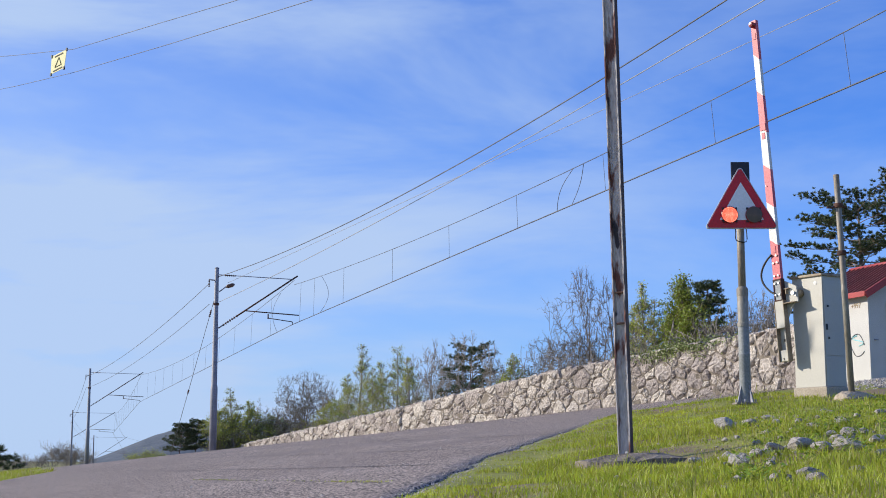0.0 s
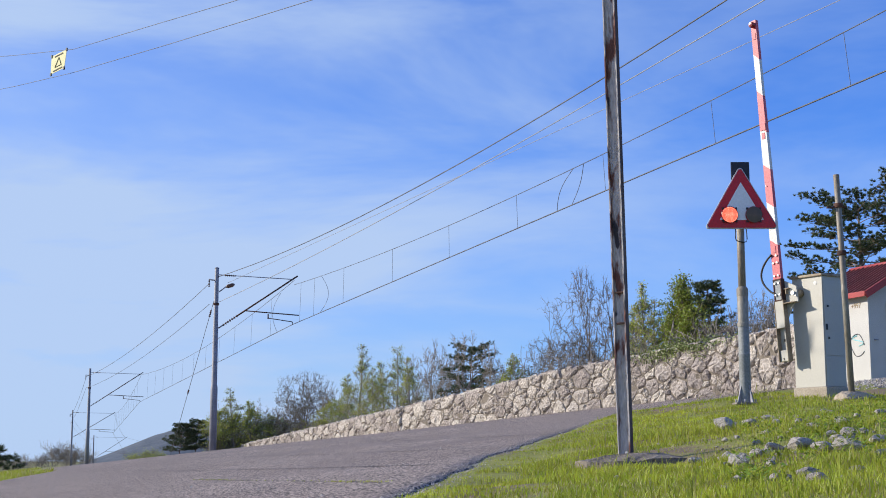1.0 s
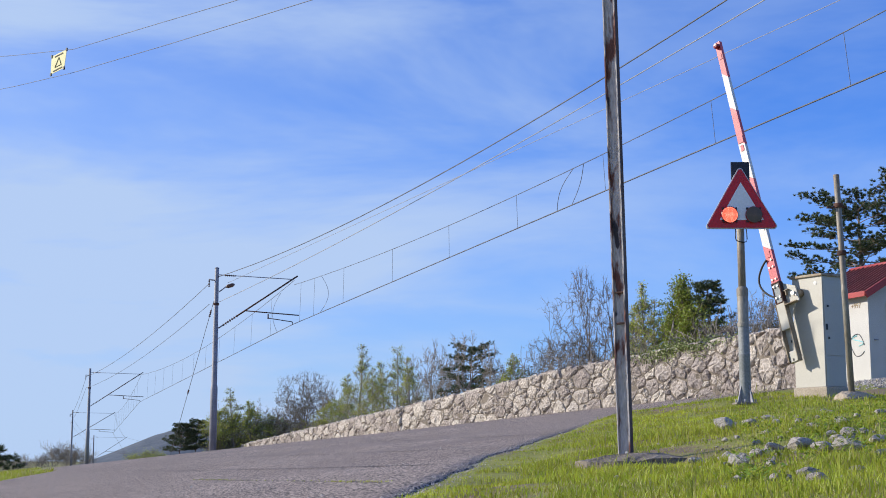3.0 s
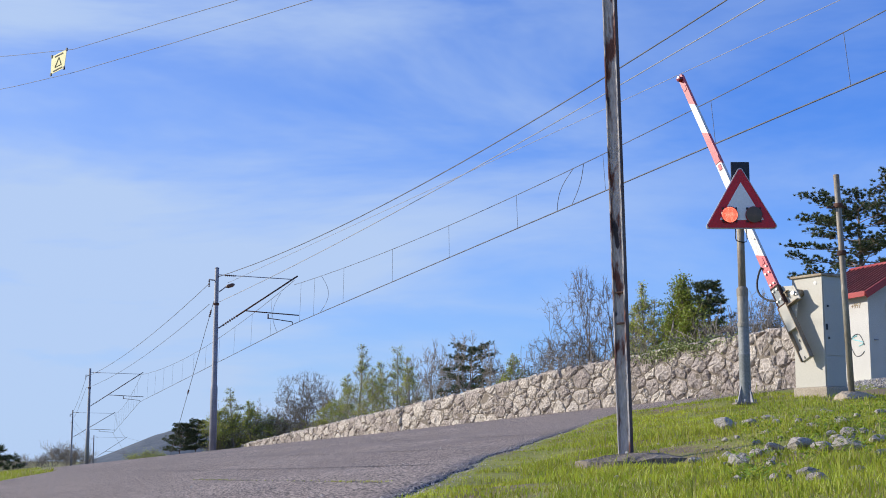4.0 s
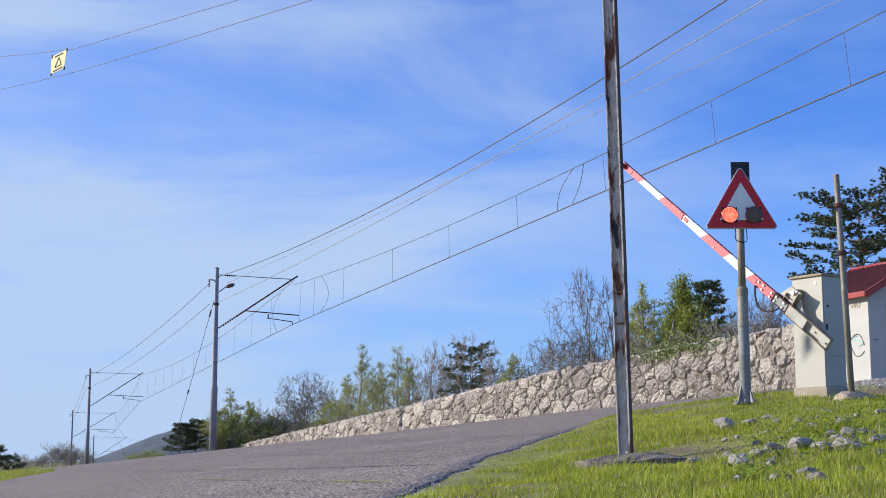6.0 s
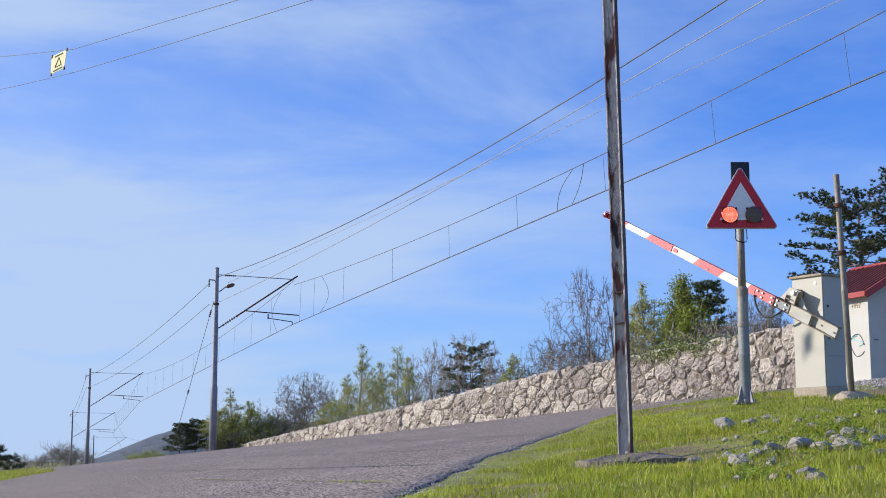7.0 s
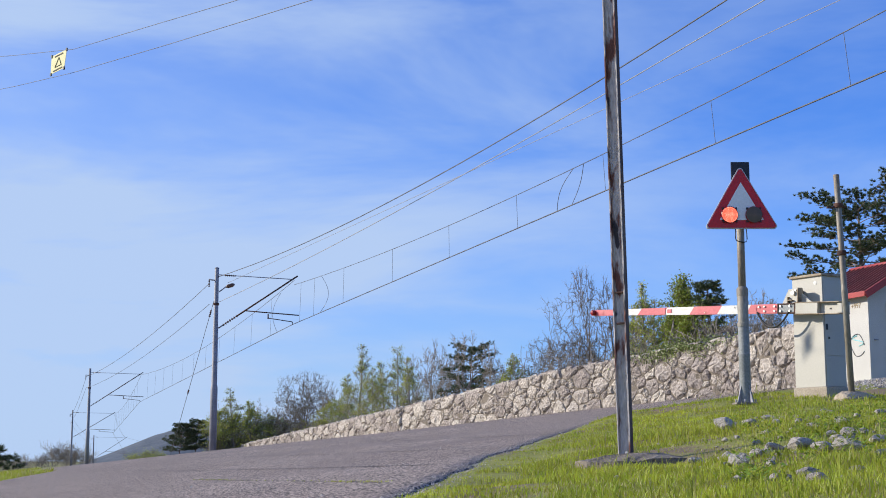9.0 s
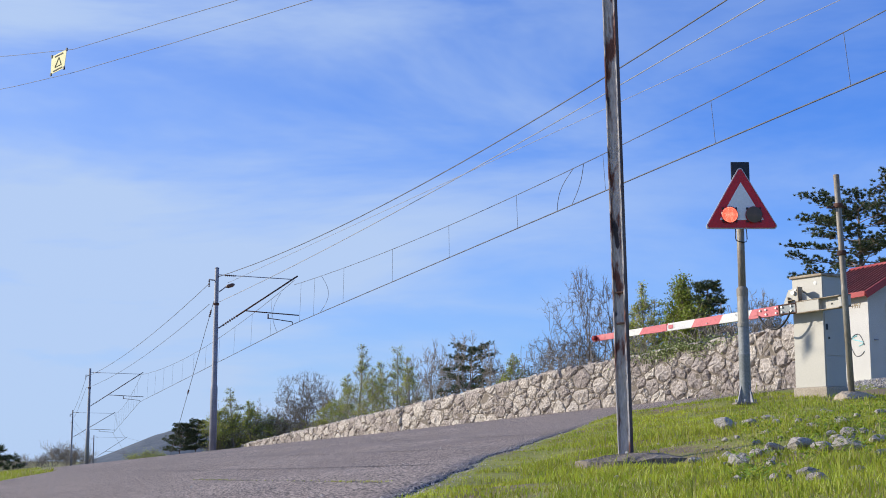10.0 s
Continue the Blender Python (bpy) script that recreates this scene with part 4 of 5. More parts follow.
def fork(rng, p, d, length, radius, level, lines, spec):
    """A bent limb that ends in a fork of two or three thinner ones, with a side shoot now and then."""
    pts, rad, n = [Vector(p)], [radius], 4
    d = Vector(d).normalized()
    for i in range(n):
        d = (d + Vector((rng.gauss(0, spec["wobble"]), rng.gauss(0, spec["wobble"]), rng.gauss(0, spec["wobble"]) + spec["lift"]))).normalized()
        pts.append(pts[-1] + d * (length / n))
        rad.append(radius * (1 - 0.30 * (i + 1) / n))
    lines.append((pts, rad, level))
    if level == 0:
        return

    def shoot(at, turn, ang, ll, rr, lv):
        side = d.orthogonal().normalized()
        side.rotate(Matrix.Rotation(turn, 3, d))
        fork(rng, at, d * math.cos(ang) + side * math.sin(ang), ll, rr, lv, lines, spec)
    k = 2 + (rng.random() < 0.4)
    turn = rng.uniform(0, 6.28)
    for c in range(k):
        shoot(pts[-1], turn + c * 6.28 / k + rng.gauss(0, 0.3), radians(rng.uniform(*spec["angle"])) * (0.7 if c == 0 else 1.0), length * rng.uniform(0.66, 0.90), rad[-1] * (0.84 if c == 0 else 0.66), level - 1)
    for i in (1, 2, 3):
        if level >= 2 and rng.random() < spec["side"]:
            shoot(pts[i], rng.uniform(0, 6.28), radians(rng.uniform(35, 65)), length * rng.uniform(0.4, 0.7), rad[i] * 0.5, level - 2)


OAK = dict(wobble=0.14, lift=-0.01, angle=(26, 60), side=0.16)
TWIGGY = dict(wobble=0.12, lift=0.07, angle=(16, 40), side=0.45)


def grown_tree(at, h, half, seed, bark, label, leaf=None, per=0, size=0.05, spread=0.1, clear=0.20, stems=1, spire=False, levels=6, thin=0.006, twigs=4):
    """A tree scaled to the height h and the half width of its crown. spire: a leader with side limbs that shorten upwards."""
    rng = random.Random(seed)
    lines = []
    if spire:
        lead = [Vector((0.03 * h * math.sin(2 * i / 8 + seed), 0.03 * h * math.cos(3 * i / 8 + seed), h * i / 8)) for i in range(9)]
        lines.append((lead, [0.014 * h * (1 - 0.9 * i / 8) + thin for i in range(9)], 5))
        for k in range(26):
            f = 0.08 + 0.88 * (k + rng.random()) / 26
            i = min(7, int(f * 8))
            a = k * 2.4 + rng.uniform(-0.5, 0.5)
            ll = half * (1.05 - 0.85 * f) * rng.uniform(0.55, 1.1) * 0.5
            fork(rng, lead[i].lerp(lead[i + 1], f * 8 - i), (math.cos(a), math.sin(a), rng.uniform(0.5, 1.1)), ll, 0.006 * h * (1.1 - f), 3 if f < 0.75 else 2, lines, TWIGGY)
    else:
        for k in range(stems):
            a = seed + k * 6.28 / stems
            lean = 0.08 if stems == 1 else 0.5
            fork(rng, (0.06 * k, 0.05 * k, 0), (lean * math.cos(a), lean * math.sin(a), 1), h * clear * (1.2 if k == 0 else 0.95), 0.024 * h / stems ** 0.3, levels, lines, OAK)
    top = max(q.z for pts, r, l in lines for q in pts)
    out = sorted(math.hypot(q.x, q.y) for pts, r, l in lines for q in pts)
    wide, tall = half / out[int(len(out) * 0.97)], h / top
    t = thing("tree", at, label, "tree", "trees behind the wall")
    wood, tips = ([], []), []
    for pts, rad, level in lines:
        pts = [Vector((q.x * wide, q.y * wide, q.z * tall - 0.25 * (q.z == 0))) for q in pts]
        tube_lists(pts, [max(thin, r) for r in rad], 6 if rad[0] > 0.03 else 3, verts=wood[0], faces=wood[1])
        if level > 1:
            continue
        for i in (1, 2, 3, 4):
            p, d = pts[i], (pts[i] - pts[i - 1]).normalized()
            tips.append((p, d))
            for k in range(twigs if i == 4 else twigs // 2):
                w = (d + Vector((rng.gauss(0, 0.6), rng.gauss(0, 0.6), rng.gauss(0, 0.5) + 0.2))).normalized()
                e = p + w * h * rng.uniform(0.015, 0.05)
                s = w.orthogonal().normalized() * thin * 0.7
                u = w.cross(s)
                b = len(wood[0])
                wood[0].extend([tuple(p + s), tuple(p - s * 0.5 + u * 0.87), tuple(p - s * 0.5 - u * 0.87), tuple(e)])
                wood[1].extend([(b, b + 1, b + 3), (b + 1, b + 2, b + 3), (b + 2, b, b + 3)])
                tips.append((e, w))
    from_lists("trunk", wood[0], wood[1], bark, t, smooth=True)
    if leaf and per:
        if per < 1:
            tips, per = [q for q in tips if rng.random() < per], 1
        v, f = leaf_lists(rng, tips, per, size, spread)
        from_lists("crown", v, f, leaf, t)
    return t


BUSHY = dict(levels=3, kids=(7, 5, 4), angle=(22, 62), shrink=(0.55, 0.85), low=0.02, wobble=0.17, rise=0.05, thin=0.010)


def broadleaf(name, at, height, seed, spec, bark, leaf=None, per=0, size=0.06, spread=0.12, label="", group="", stems=1, wide=1.0):
    rng = random.Random(seed)
    t = thing(name, at, label, "tree" if "tree" in name else "shrub", group)
    wood, tips = ([], []), []
    for s in range(stems):
        lean = 0.08 if stems == 1 else 0.35 * wide
        way = (rng.gauss(0, lean), rng.gauss(0, lean), 1)
        h = height * (1 if s == 0 else rng.uniform(0.6, 0.95))
        branch_out(rng, (rng.gauss(0, 0.1 * (stems - 1)), rng.gauss(0, 0.1 * (stems - 1)), -0.3), way, h * 0.78, (0.016 * h + 0.01) * (1.0 if stems < 3 else 0.45), 0, spec, wood, tips)
    from_lists("trunk", wood[0], wood[1], bark, t, smooth=True)
    if leaf and per:
        v, f = leaf_lists(rng, tips, per, size, spread)
        from_lists("crown", v, f, leaf, t)
    return t


def tuft_lists(rng, verts, faces, c, d, n, length, width):
    """A brush of needles at c that points along d and upwards."""
    for _ in range(n):
        w = (d * 0.6 + Vector((rng.gauss(0, 0.7), rng.gauss(0, 0.7), rng.gauss(0, 0.5) + 0.45))).normalized()
        s = w.cross(Vector((rng.gauss(0, 1), rng.gauss(0, 1), rng.gauss(0, 1)))).normalized() * width
        e = c + w * length * rng.uniform(0.6, 1.15)
        k = len(verts)
        verts += [tuple(c - s), tuple(c + s), tuple(e)]
        faces.append((k, k + 1, k + 2))


def pine(at, height, reach, seed, label, levels=9, first=0.25, limbs=5, pads=9, needle=0.15, n_needles=22, width=0.010, top=0.5, widest=0.35, thick=0.016, droop=0.0):
    """A pine with whorls of level limbs that end in flat pads of needle tufts; top: the crown's width at its tip."""
    rng = random.Random(seed)
    t = thing("pine_tree", at, label, "tree")
    wood, crown = ([], []), ([], [])
    pts = [Vector((0.10 * math.sin(2.2 * i / 8 + seed), 0.10 * math.cos(1.7 * i / 8 + seed) - 0.10, height * 0.97 * i / 8 - (0.3 if i == 0 else 0))) for i in range(9)]
    tube_lists(pts, [max(0.025, thick * height * (1 - 0.84 * i / 8)) for i in range(9)], 9, verts=wood[0], faces=wood[1])
    for lv in range(levels):
        g = lv / (levels - 1)
        wide = between(g, [(0, 0.8), (widest, 1.0), (1, top)])
        turn = rng.uniform(0, 6.28)
        for k in range(limbs):
            f = min(0.985, first + (1 - first) * (g + rng.uniform(-0.045, 0.045)))
            i = min(7, int(f * 8))
            p = pts[i].lerp(pts[i + 1], f * 8 - i)
            a = turn + k * 2 * math.pi / limbs + rng.uniform(-0.35, 0.35)
            L = reach * wide * rng.uniform(0.62, 1.05)
            d = Vector((math.cos(a), math.sin(a), rng.uniform(-0.12, 0.10) + 0.30 * g ** 4 - droop))
            lp, n = [p], 6
            for j in range(n):
                d = (d + Vector((rng.gauss(0, 0.13), rng.gauss(0, 0.13), rng.gauss(0, 0.06) + 0.035))).normalized()
                lp.append(lp[-1] + d * (L / n))
            r0 = max(0.014, 0.0075 * height * (1 - 0.7 * g))
            tube_lists(lp, [r0 * (1 - 0.8 * j / n) for j in range(n + 1)], 5, verts=wood[0], faces=wood[1])
            for q in range(pads):
                u = 0.30 + 0.70 * (q + rng.random()) / pads
                j = min(n - 1, int(u * n))
                b = lp[j].lerp(lp[j + 1], u * n - j)
                sa = rng.choice((-1, 1)) * rng.uniform(0.35, 1.25)
                flat = Vector((d.x, d.y, 0)).normalized()
                sd = Vector((flat.x * math.cos(sa) - flat.y * math.sin(sa), flat.x * math.sin(sa) + flat.y * math.cos(sa), rng.uniform(-0.05, 0.25))).normalized()
                sl = reach * rng.uniform(0.10, 0.24) * (1.15 - 0.4 * u)
                e = b + sd * sl
                tube_lists([b, b.lerp(e, 0.5) + Vector((0, 0, -0.015)), e], [0.011, 0.008, 0.005], 3, verts=wood[0], faces=wood[1])
                for v in (0.4, 0.7, 1.0):
                    c = b.lerp(e, v) + Vector((rng.gauss(0, 0.07), rng.gauss(0, 0.07), rng.uniform(-0.02, 0.15)))
                    tuft_lists(rng, crown[0], crown[1], c, sd, n_needles, needle, width)
            tuft_lists(rng, crown[0], crown[1], lp[-1], d, n_needles * 2, needle, width)
    from_lists("trunk", wood[0], wood[1], PINE_BARK, t, smooth=True)
    from_lists("crown", crown[0], crown[1], NEEDLES, t)
    return t


def stand(x, y, rz=0.0, dz=0.0):
    return pose(x, y, terrain(x, y) + dz, 0, 0, rz)


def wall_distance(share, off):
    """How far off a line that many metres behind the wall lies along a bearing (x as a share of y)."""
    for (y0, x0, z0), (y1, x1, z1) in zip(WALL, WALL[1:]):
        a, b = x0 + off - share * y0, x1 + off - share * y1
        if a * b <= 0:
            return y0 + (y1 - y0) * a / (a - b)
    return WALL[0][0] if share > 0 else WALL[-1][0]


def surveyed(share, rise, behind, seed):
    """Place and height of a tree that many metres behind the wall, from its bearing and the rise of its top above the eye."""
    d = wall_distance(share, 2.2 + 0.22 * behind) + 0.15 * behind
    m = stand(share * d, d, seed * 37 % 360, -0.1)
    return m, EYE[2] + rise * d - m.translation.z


def build_trees():
    pine(stand(14.0, 45, 20, -0.1), 5.9, 2.75, 3, "broad dark green black pine behind the hut", levels=10, first=0.06, limbs=7, pads=22, needle=0.105, n_needles=38, width=0.012, top=0.72, widest=0.25, thick=0.026)
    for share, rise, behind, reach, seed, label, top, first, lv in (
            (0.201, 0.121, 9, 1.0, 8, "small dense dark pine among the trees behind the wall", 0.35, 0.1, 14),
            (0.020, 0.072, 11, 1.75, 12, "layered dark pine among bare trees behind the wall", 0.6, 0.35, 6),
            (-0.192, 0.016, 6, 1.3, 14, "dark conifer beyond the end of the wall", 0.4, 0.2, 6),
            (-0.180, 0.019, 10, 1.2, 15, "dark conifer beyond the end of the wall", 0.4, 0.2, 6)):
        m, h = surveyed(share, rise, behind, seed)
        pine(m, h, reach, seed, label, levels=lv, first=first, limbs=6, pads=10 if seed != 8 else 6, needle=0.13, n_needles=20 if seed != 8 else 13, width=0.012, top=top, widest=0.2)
    pine(stand(-20.3, 62, 40, -0.65), 1.6, 1.3, 16, "dark green pine at the far edge of the road", levels=4, first=0.3, limbs=6, pads=7, needle=0.2, n_needles=18, width=0.014, top=0.5)

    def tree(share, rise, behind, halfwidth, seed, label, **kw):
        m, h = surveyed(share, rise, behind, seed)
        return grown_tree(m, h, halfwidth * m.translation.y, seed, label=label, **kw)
    bare = "leafless dark-limbed oak with fine brown twigs behind the stone wall"
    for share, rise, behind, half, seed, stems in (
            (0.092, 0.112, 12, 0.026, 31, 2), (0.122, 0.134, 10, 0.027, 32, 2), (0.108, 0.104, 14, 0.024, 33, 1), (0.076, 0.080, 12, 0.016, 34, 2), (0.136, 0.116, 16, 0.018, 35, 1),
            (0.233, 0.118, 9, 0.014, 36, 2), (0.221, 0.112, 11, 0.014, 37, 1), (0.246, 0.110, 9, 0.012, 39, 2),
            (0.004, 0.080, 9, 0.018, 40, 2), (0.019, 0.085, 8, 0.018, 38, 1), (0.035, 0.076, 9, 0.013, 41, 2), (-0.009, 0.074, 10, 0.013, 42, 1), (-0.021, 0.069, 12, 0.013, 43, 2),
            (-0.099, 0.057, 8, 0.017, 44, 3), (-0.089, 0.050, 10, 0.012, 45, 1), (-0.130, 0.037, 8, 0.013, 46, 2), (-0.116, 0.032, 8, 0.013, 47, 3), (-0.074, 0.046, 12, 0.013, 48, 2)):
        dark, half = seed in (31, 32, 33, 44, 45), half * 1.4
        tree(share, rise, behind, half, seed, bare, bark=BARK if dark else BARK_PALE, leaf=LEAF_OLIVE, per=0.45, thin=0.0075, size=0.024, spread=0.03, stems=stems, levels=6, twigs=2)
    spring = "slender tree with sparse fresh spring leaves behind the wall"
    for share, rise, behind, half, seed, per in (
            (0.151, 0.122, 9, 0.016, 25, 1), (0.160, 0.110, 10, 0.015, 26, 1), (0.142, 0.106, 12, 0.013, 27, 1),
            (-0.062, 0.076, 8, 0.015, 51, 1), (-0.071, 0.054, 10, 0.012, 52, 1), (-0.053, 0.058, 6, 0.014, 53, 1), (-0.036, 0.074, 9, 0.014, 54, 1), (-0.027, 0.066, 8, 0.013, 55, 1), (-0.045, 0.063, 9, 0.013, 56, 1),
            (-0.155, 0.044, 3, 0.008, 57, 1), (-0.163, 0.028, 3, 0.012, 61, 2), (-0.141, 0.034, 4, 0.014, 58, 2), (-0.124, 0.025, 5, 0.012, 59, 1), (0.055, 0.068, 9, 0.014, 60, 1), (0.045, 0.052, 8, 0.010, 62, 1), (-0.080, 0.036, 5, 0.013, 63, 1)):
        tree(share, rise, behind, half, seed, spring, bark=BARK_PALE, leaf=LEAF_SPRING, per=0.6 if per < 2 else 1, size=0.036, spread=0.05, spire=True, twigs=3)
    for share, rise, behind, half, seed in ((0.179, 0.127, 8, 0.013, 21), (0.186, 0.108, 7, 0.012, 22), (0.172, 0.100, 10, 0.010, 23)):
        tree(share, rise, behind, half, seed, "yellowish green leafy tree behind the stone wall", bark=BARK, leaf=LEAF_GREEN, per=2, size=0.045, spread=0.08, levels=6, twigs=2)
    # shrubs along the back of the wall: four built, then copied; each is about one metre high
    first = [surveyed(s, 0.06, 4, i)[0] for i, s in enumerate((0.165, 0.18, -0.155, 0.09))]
    kinds = [broadleaf("shrub", first[0], 2.2, 61, BUSHY, BARK_PALE, LEAF_OLIVE, 1, 0.035, 0.10, "brown twiggy shrub behind the stone wall", "shrubs behind the wall", 3),
             broadleaf("shrub", first[1], 2.2, 62, BUSHY, BARK, LEAF_GREEN, 4, 0.050, 0.14, "green shrub behind the stone wall", "shrubs behind the wall", 3),
             broadleaf("shrub", first[2], 2.6, 63, BUSHY, BARK, LEAF_SPRING, 3, 0.055, 0.20, "light green spring shrub behind the stone wall", "shrubs behind the wall", 4),
             broadleaf("shrub", first[3], 2.4, 64, BUSHY, BARK_PALE, LEAF_OLIVE, 1, 0.03, 0.08, "grey leafless shrub behind the stone wall", "shrubs behind the wall", 4)]
    rng = random.Random(9)

    def shrub(k, m, size):
        copy_thing(kinds[k], m @ pose(0, 0, 0, 0, 0, rng.uniform(0, 360)) @ Matrix.Diagonal((size * rng.uniform(0.9, 1.2), size * rng.uniform(0.9, 1.2), size, 1)))
    for lo, hi, n, choice, big, back in ((0.24, 0.20, 5, (0, 3, 0), 1.0, 3), (0.205, 0.140, 9, (0, 0, 1), 0.72, 3), (0.200, 0.165, 6, (1, 0), 0.62, 0.9), (0.145, 0.055, 14, (3, 0, 3), 0.75, 4),
                                         (0.055, -0.03, 18, (3, 0, 3), 0.62, 4), (-0.02, -0.09, 20, (2, 0, 3, 3), 0.58, 4), (-0.085, -0.150, 9, (2, 3, 0), 0.36, 3)):
        for i in range(n):
            share = lo + (hi - lo) * (i + rng.uniform(0.1, 0.9)) / n
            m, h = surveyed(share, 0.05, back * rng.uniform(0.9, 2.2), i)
            shrub(rng.choice(choice), m, big * rng.uniform(0.75, 1.1))
    for i in range(5):                                       # beyond the end of the wall
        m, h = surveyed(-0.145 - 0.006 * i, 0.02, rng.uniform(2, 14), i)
        shrub(rng.choice((2, 3, 2)), m, rng.uniform(0.35, 0.55))
    for share, d, size in ((-0.280, 180, 1.35), (-0.274, 190, 1.3), (-0.268, 186, 1.2), (-0.290, 175, 0.8), (-0.296, 170, 0.7), (-0.305, 168, 0.8), (-0.312, 172, 0.7), (-0.32, 160, 0.6), (-0.26, 200, 0.9)):
        shrub(3 if size > 1 else rng.choice((0, 3, 0)), stand(share * d, d, 0, 0.2), size)
    for i in range(10):
        share, d = -0.098 - 0.0060 * i, rng.uniform(98, 110)
        shrub(rng.choice((2, 3, 0, 2)), stand(share * d, d, 0, -0.2), rng.uniform(0.4, 0.62))
    for share, d, size in ((-0.226, 250, 1.1), (-0.219, 255, 1.3), (-0.213, 250, 1.4), (-0.207, 245, 1.1)):
        shrub(2, stand(share * d, d, 0, 0.3), size)


build_trees()


def build_ivy():
    """Ivy that creeps over the top of the wall and hangs down its face."""
    rng = random.Random(17)
    verts, faces = [], []
    for i in range(2000):
        y = rng.gauss(38.6, 1.0)
        x, top = wall_at(y)
        lump = 0.5 + 0.8 * noise.noise((y * 1.4, 2.0, 5.0))
        down = abs(rng.gauss(0, 0.16)) * max(0.15, lump + 0.35)
        over = rng.random() < 0.55
        c = Vector((x - 0.07 - 0.04 * rng.random(), y, top - down)) if over else Vector((x + rng.uniform(-0.05, 0.55), y, top + 0.05 + abs(rng.gauss(0, 0.08)) * max(0.2, lump + 0.3)))
        o = Vector((-0.6 + rng.gauss(0, 0.5), -0.4 + rng.gauss(0, 0.5), 0.3 + rng.gauss(0, 0.5))).normalized()
        a = o.cross(Vector((rng.gauss(0, 1), rng.gauss(0, 1), rng.gauss(0, 1)))).normalized()
        b = o.cross(a)
        s = rng.uniform(0.020, 0.042)
        k = len(verts)
        verts += [tuple(c - a * s), tuple(c + b * s * 0.7 - a * s * 0.2), tuple(c + a * s), tuple(c - b * s * 0.7 - a * s * 0.2)]
        faces.append((k, k + 1, k + 2, k + 3))
    v = from_lists("ivy", verts, faces, LEAF_IVY)
    tagged(v, "green ivy creeping over the top of the stone wall", "ivy", kind="stuff")


LEAF_IVY = material("ivy_leaves", (0.10, 0.135, 0.03), (0.19, 0.215, 0.05), 0.8, 0.45, bump=0, vary=0.4, island=True, translucent=0.2)
build_ivy()


def build_hill():
    """A wooded ridge far off, with a lower shoulder."""
    verts, faces = [], []
    n, rows = 120, 10
    for j in range(rows + 1):
        for i in range(n + 1):
            x = -1500 + 1900 * i / n
            top = 121 * smoothstep(-900, -490, x) * (1 - 0.5 * smoothstep(-300, 200, x)) + 2.0 * noise.noise((x * 0.03, 0, 0)) + 1.4 * noise.noise((x * 0.14, 5, 0))
            f = j / rows
            verts.append((x, 2500 + 500 * f, -62 + max(0, top) * math.sin(math.pi / 2 * f)))
    w = n + 1
    for j in range(rows):
        for i in range(n):
            faces.append((j * w + i, j * w + i + 1, (j + 1) * w + i + 1, (j + 1) * w + i))
    h = from_lists("backdrop_hill", verts, faces, HILL, smooth=True)
    tagged(h, "hazy blue wooded hill on the horizon", "hill", kind="structure")


build_hill()


# ---- rocks, gravel and grass ----
def rock_mesh(name, seed, squash=0.6):
    rng = random.Random(seed)
    bm = bmesh.new()
    bmesh.ops.create_icosphere(bm, subdivisions=2, radius=0.5)
    planes = [(Vector((rng.gauss(0, 1), rng.gauss(0, 1), rng.gauss(0, 1))).normalized(), rng.uniform(0.26, 0.42)) for _ in range(9)]
    for v in bm.verts:
        for nrm, dist in planes:                      # chipped faces
            e = v.co.dot(nrm) - dist
            if e > 0:
                v.co -= nrm * e * 0.9
        v.co *= 1 + 0.12 * noise.noise(v.co * 5 + Vector((seed, 0, 0)))
        v.co.z *= squash
    me = bpy.data.meshes.new(name)
    bm.to_mesh(me)
    bm.free()
    me.materials.append(ROCK)
    return me


ROCK_MESHES = [rock_mesh("rock", 100 + i, 0.55 + 0.1 * (i % 3)) for i in range(6)]
ROCKS = [(2.54, 12.3, 0.24), (2.72, 12.3, 0.11), (2.62, 11.1, 0.10), (3.1, 13.0, 0.15), (3.05, 11.7, 0.10), (2.02, 8.4, 0.19), (2.16, 8.3, 0.20), (2.46, 9.6, 0.09),
         (2.75, 9.7, 0.10), (2.66, 9.0, 0.14), (2.25, 7.6, 0.21), (2.42, 7.6, 0.14), (1.53, 8.3, 0.14), (1.42, 8.75, 0.06), (1.66, 7.75, 0.07), (1.50, 5.5, 0.11),
         (1.47, 6.1, 0.07), (1.50, 5.98, 0.06), (1.34, 6.2, 0.09), (1.87, 6.2, 0.08)]


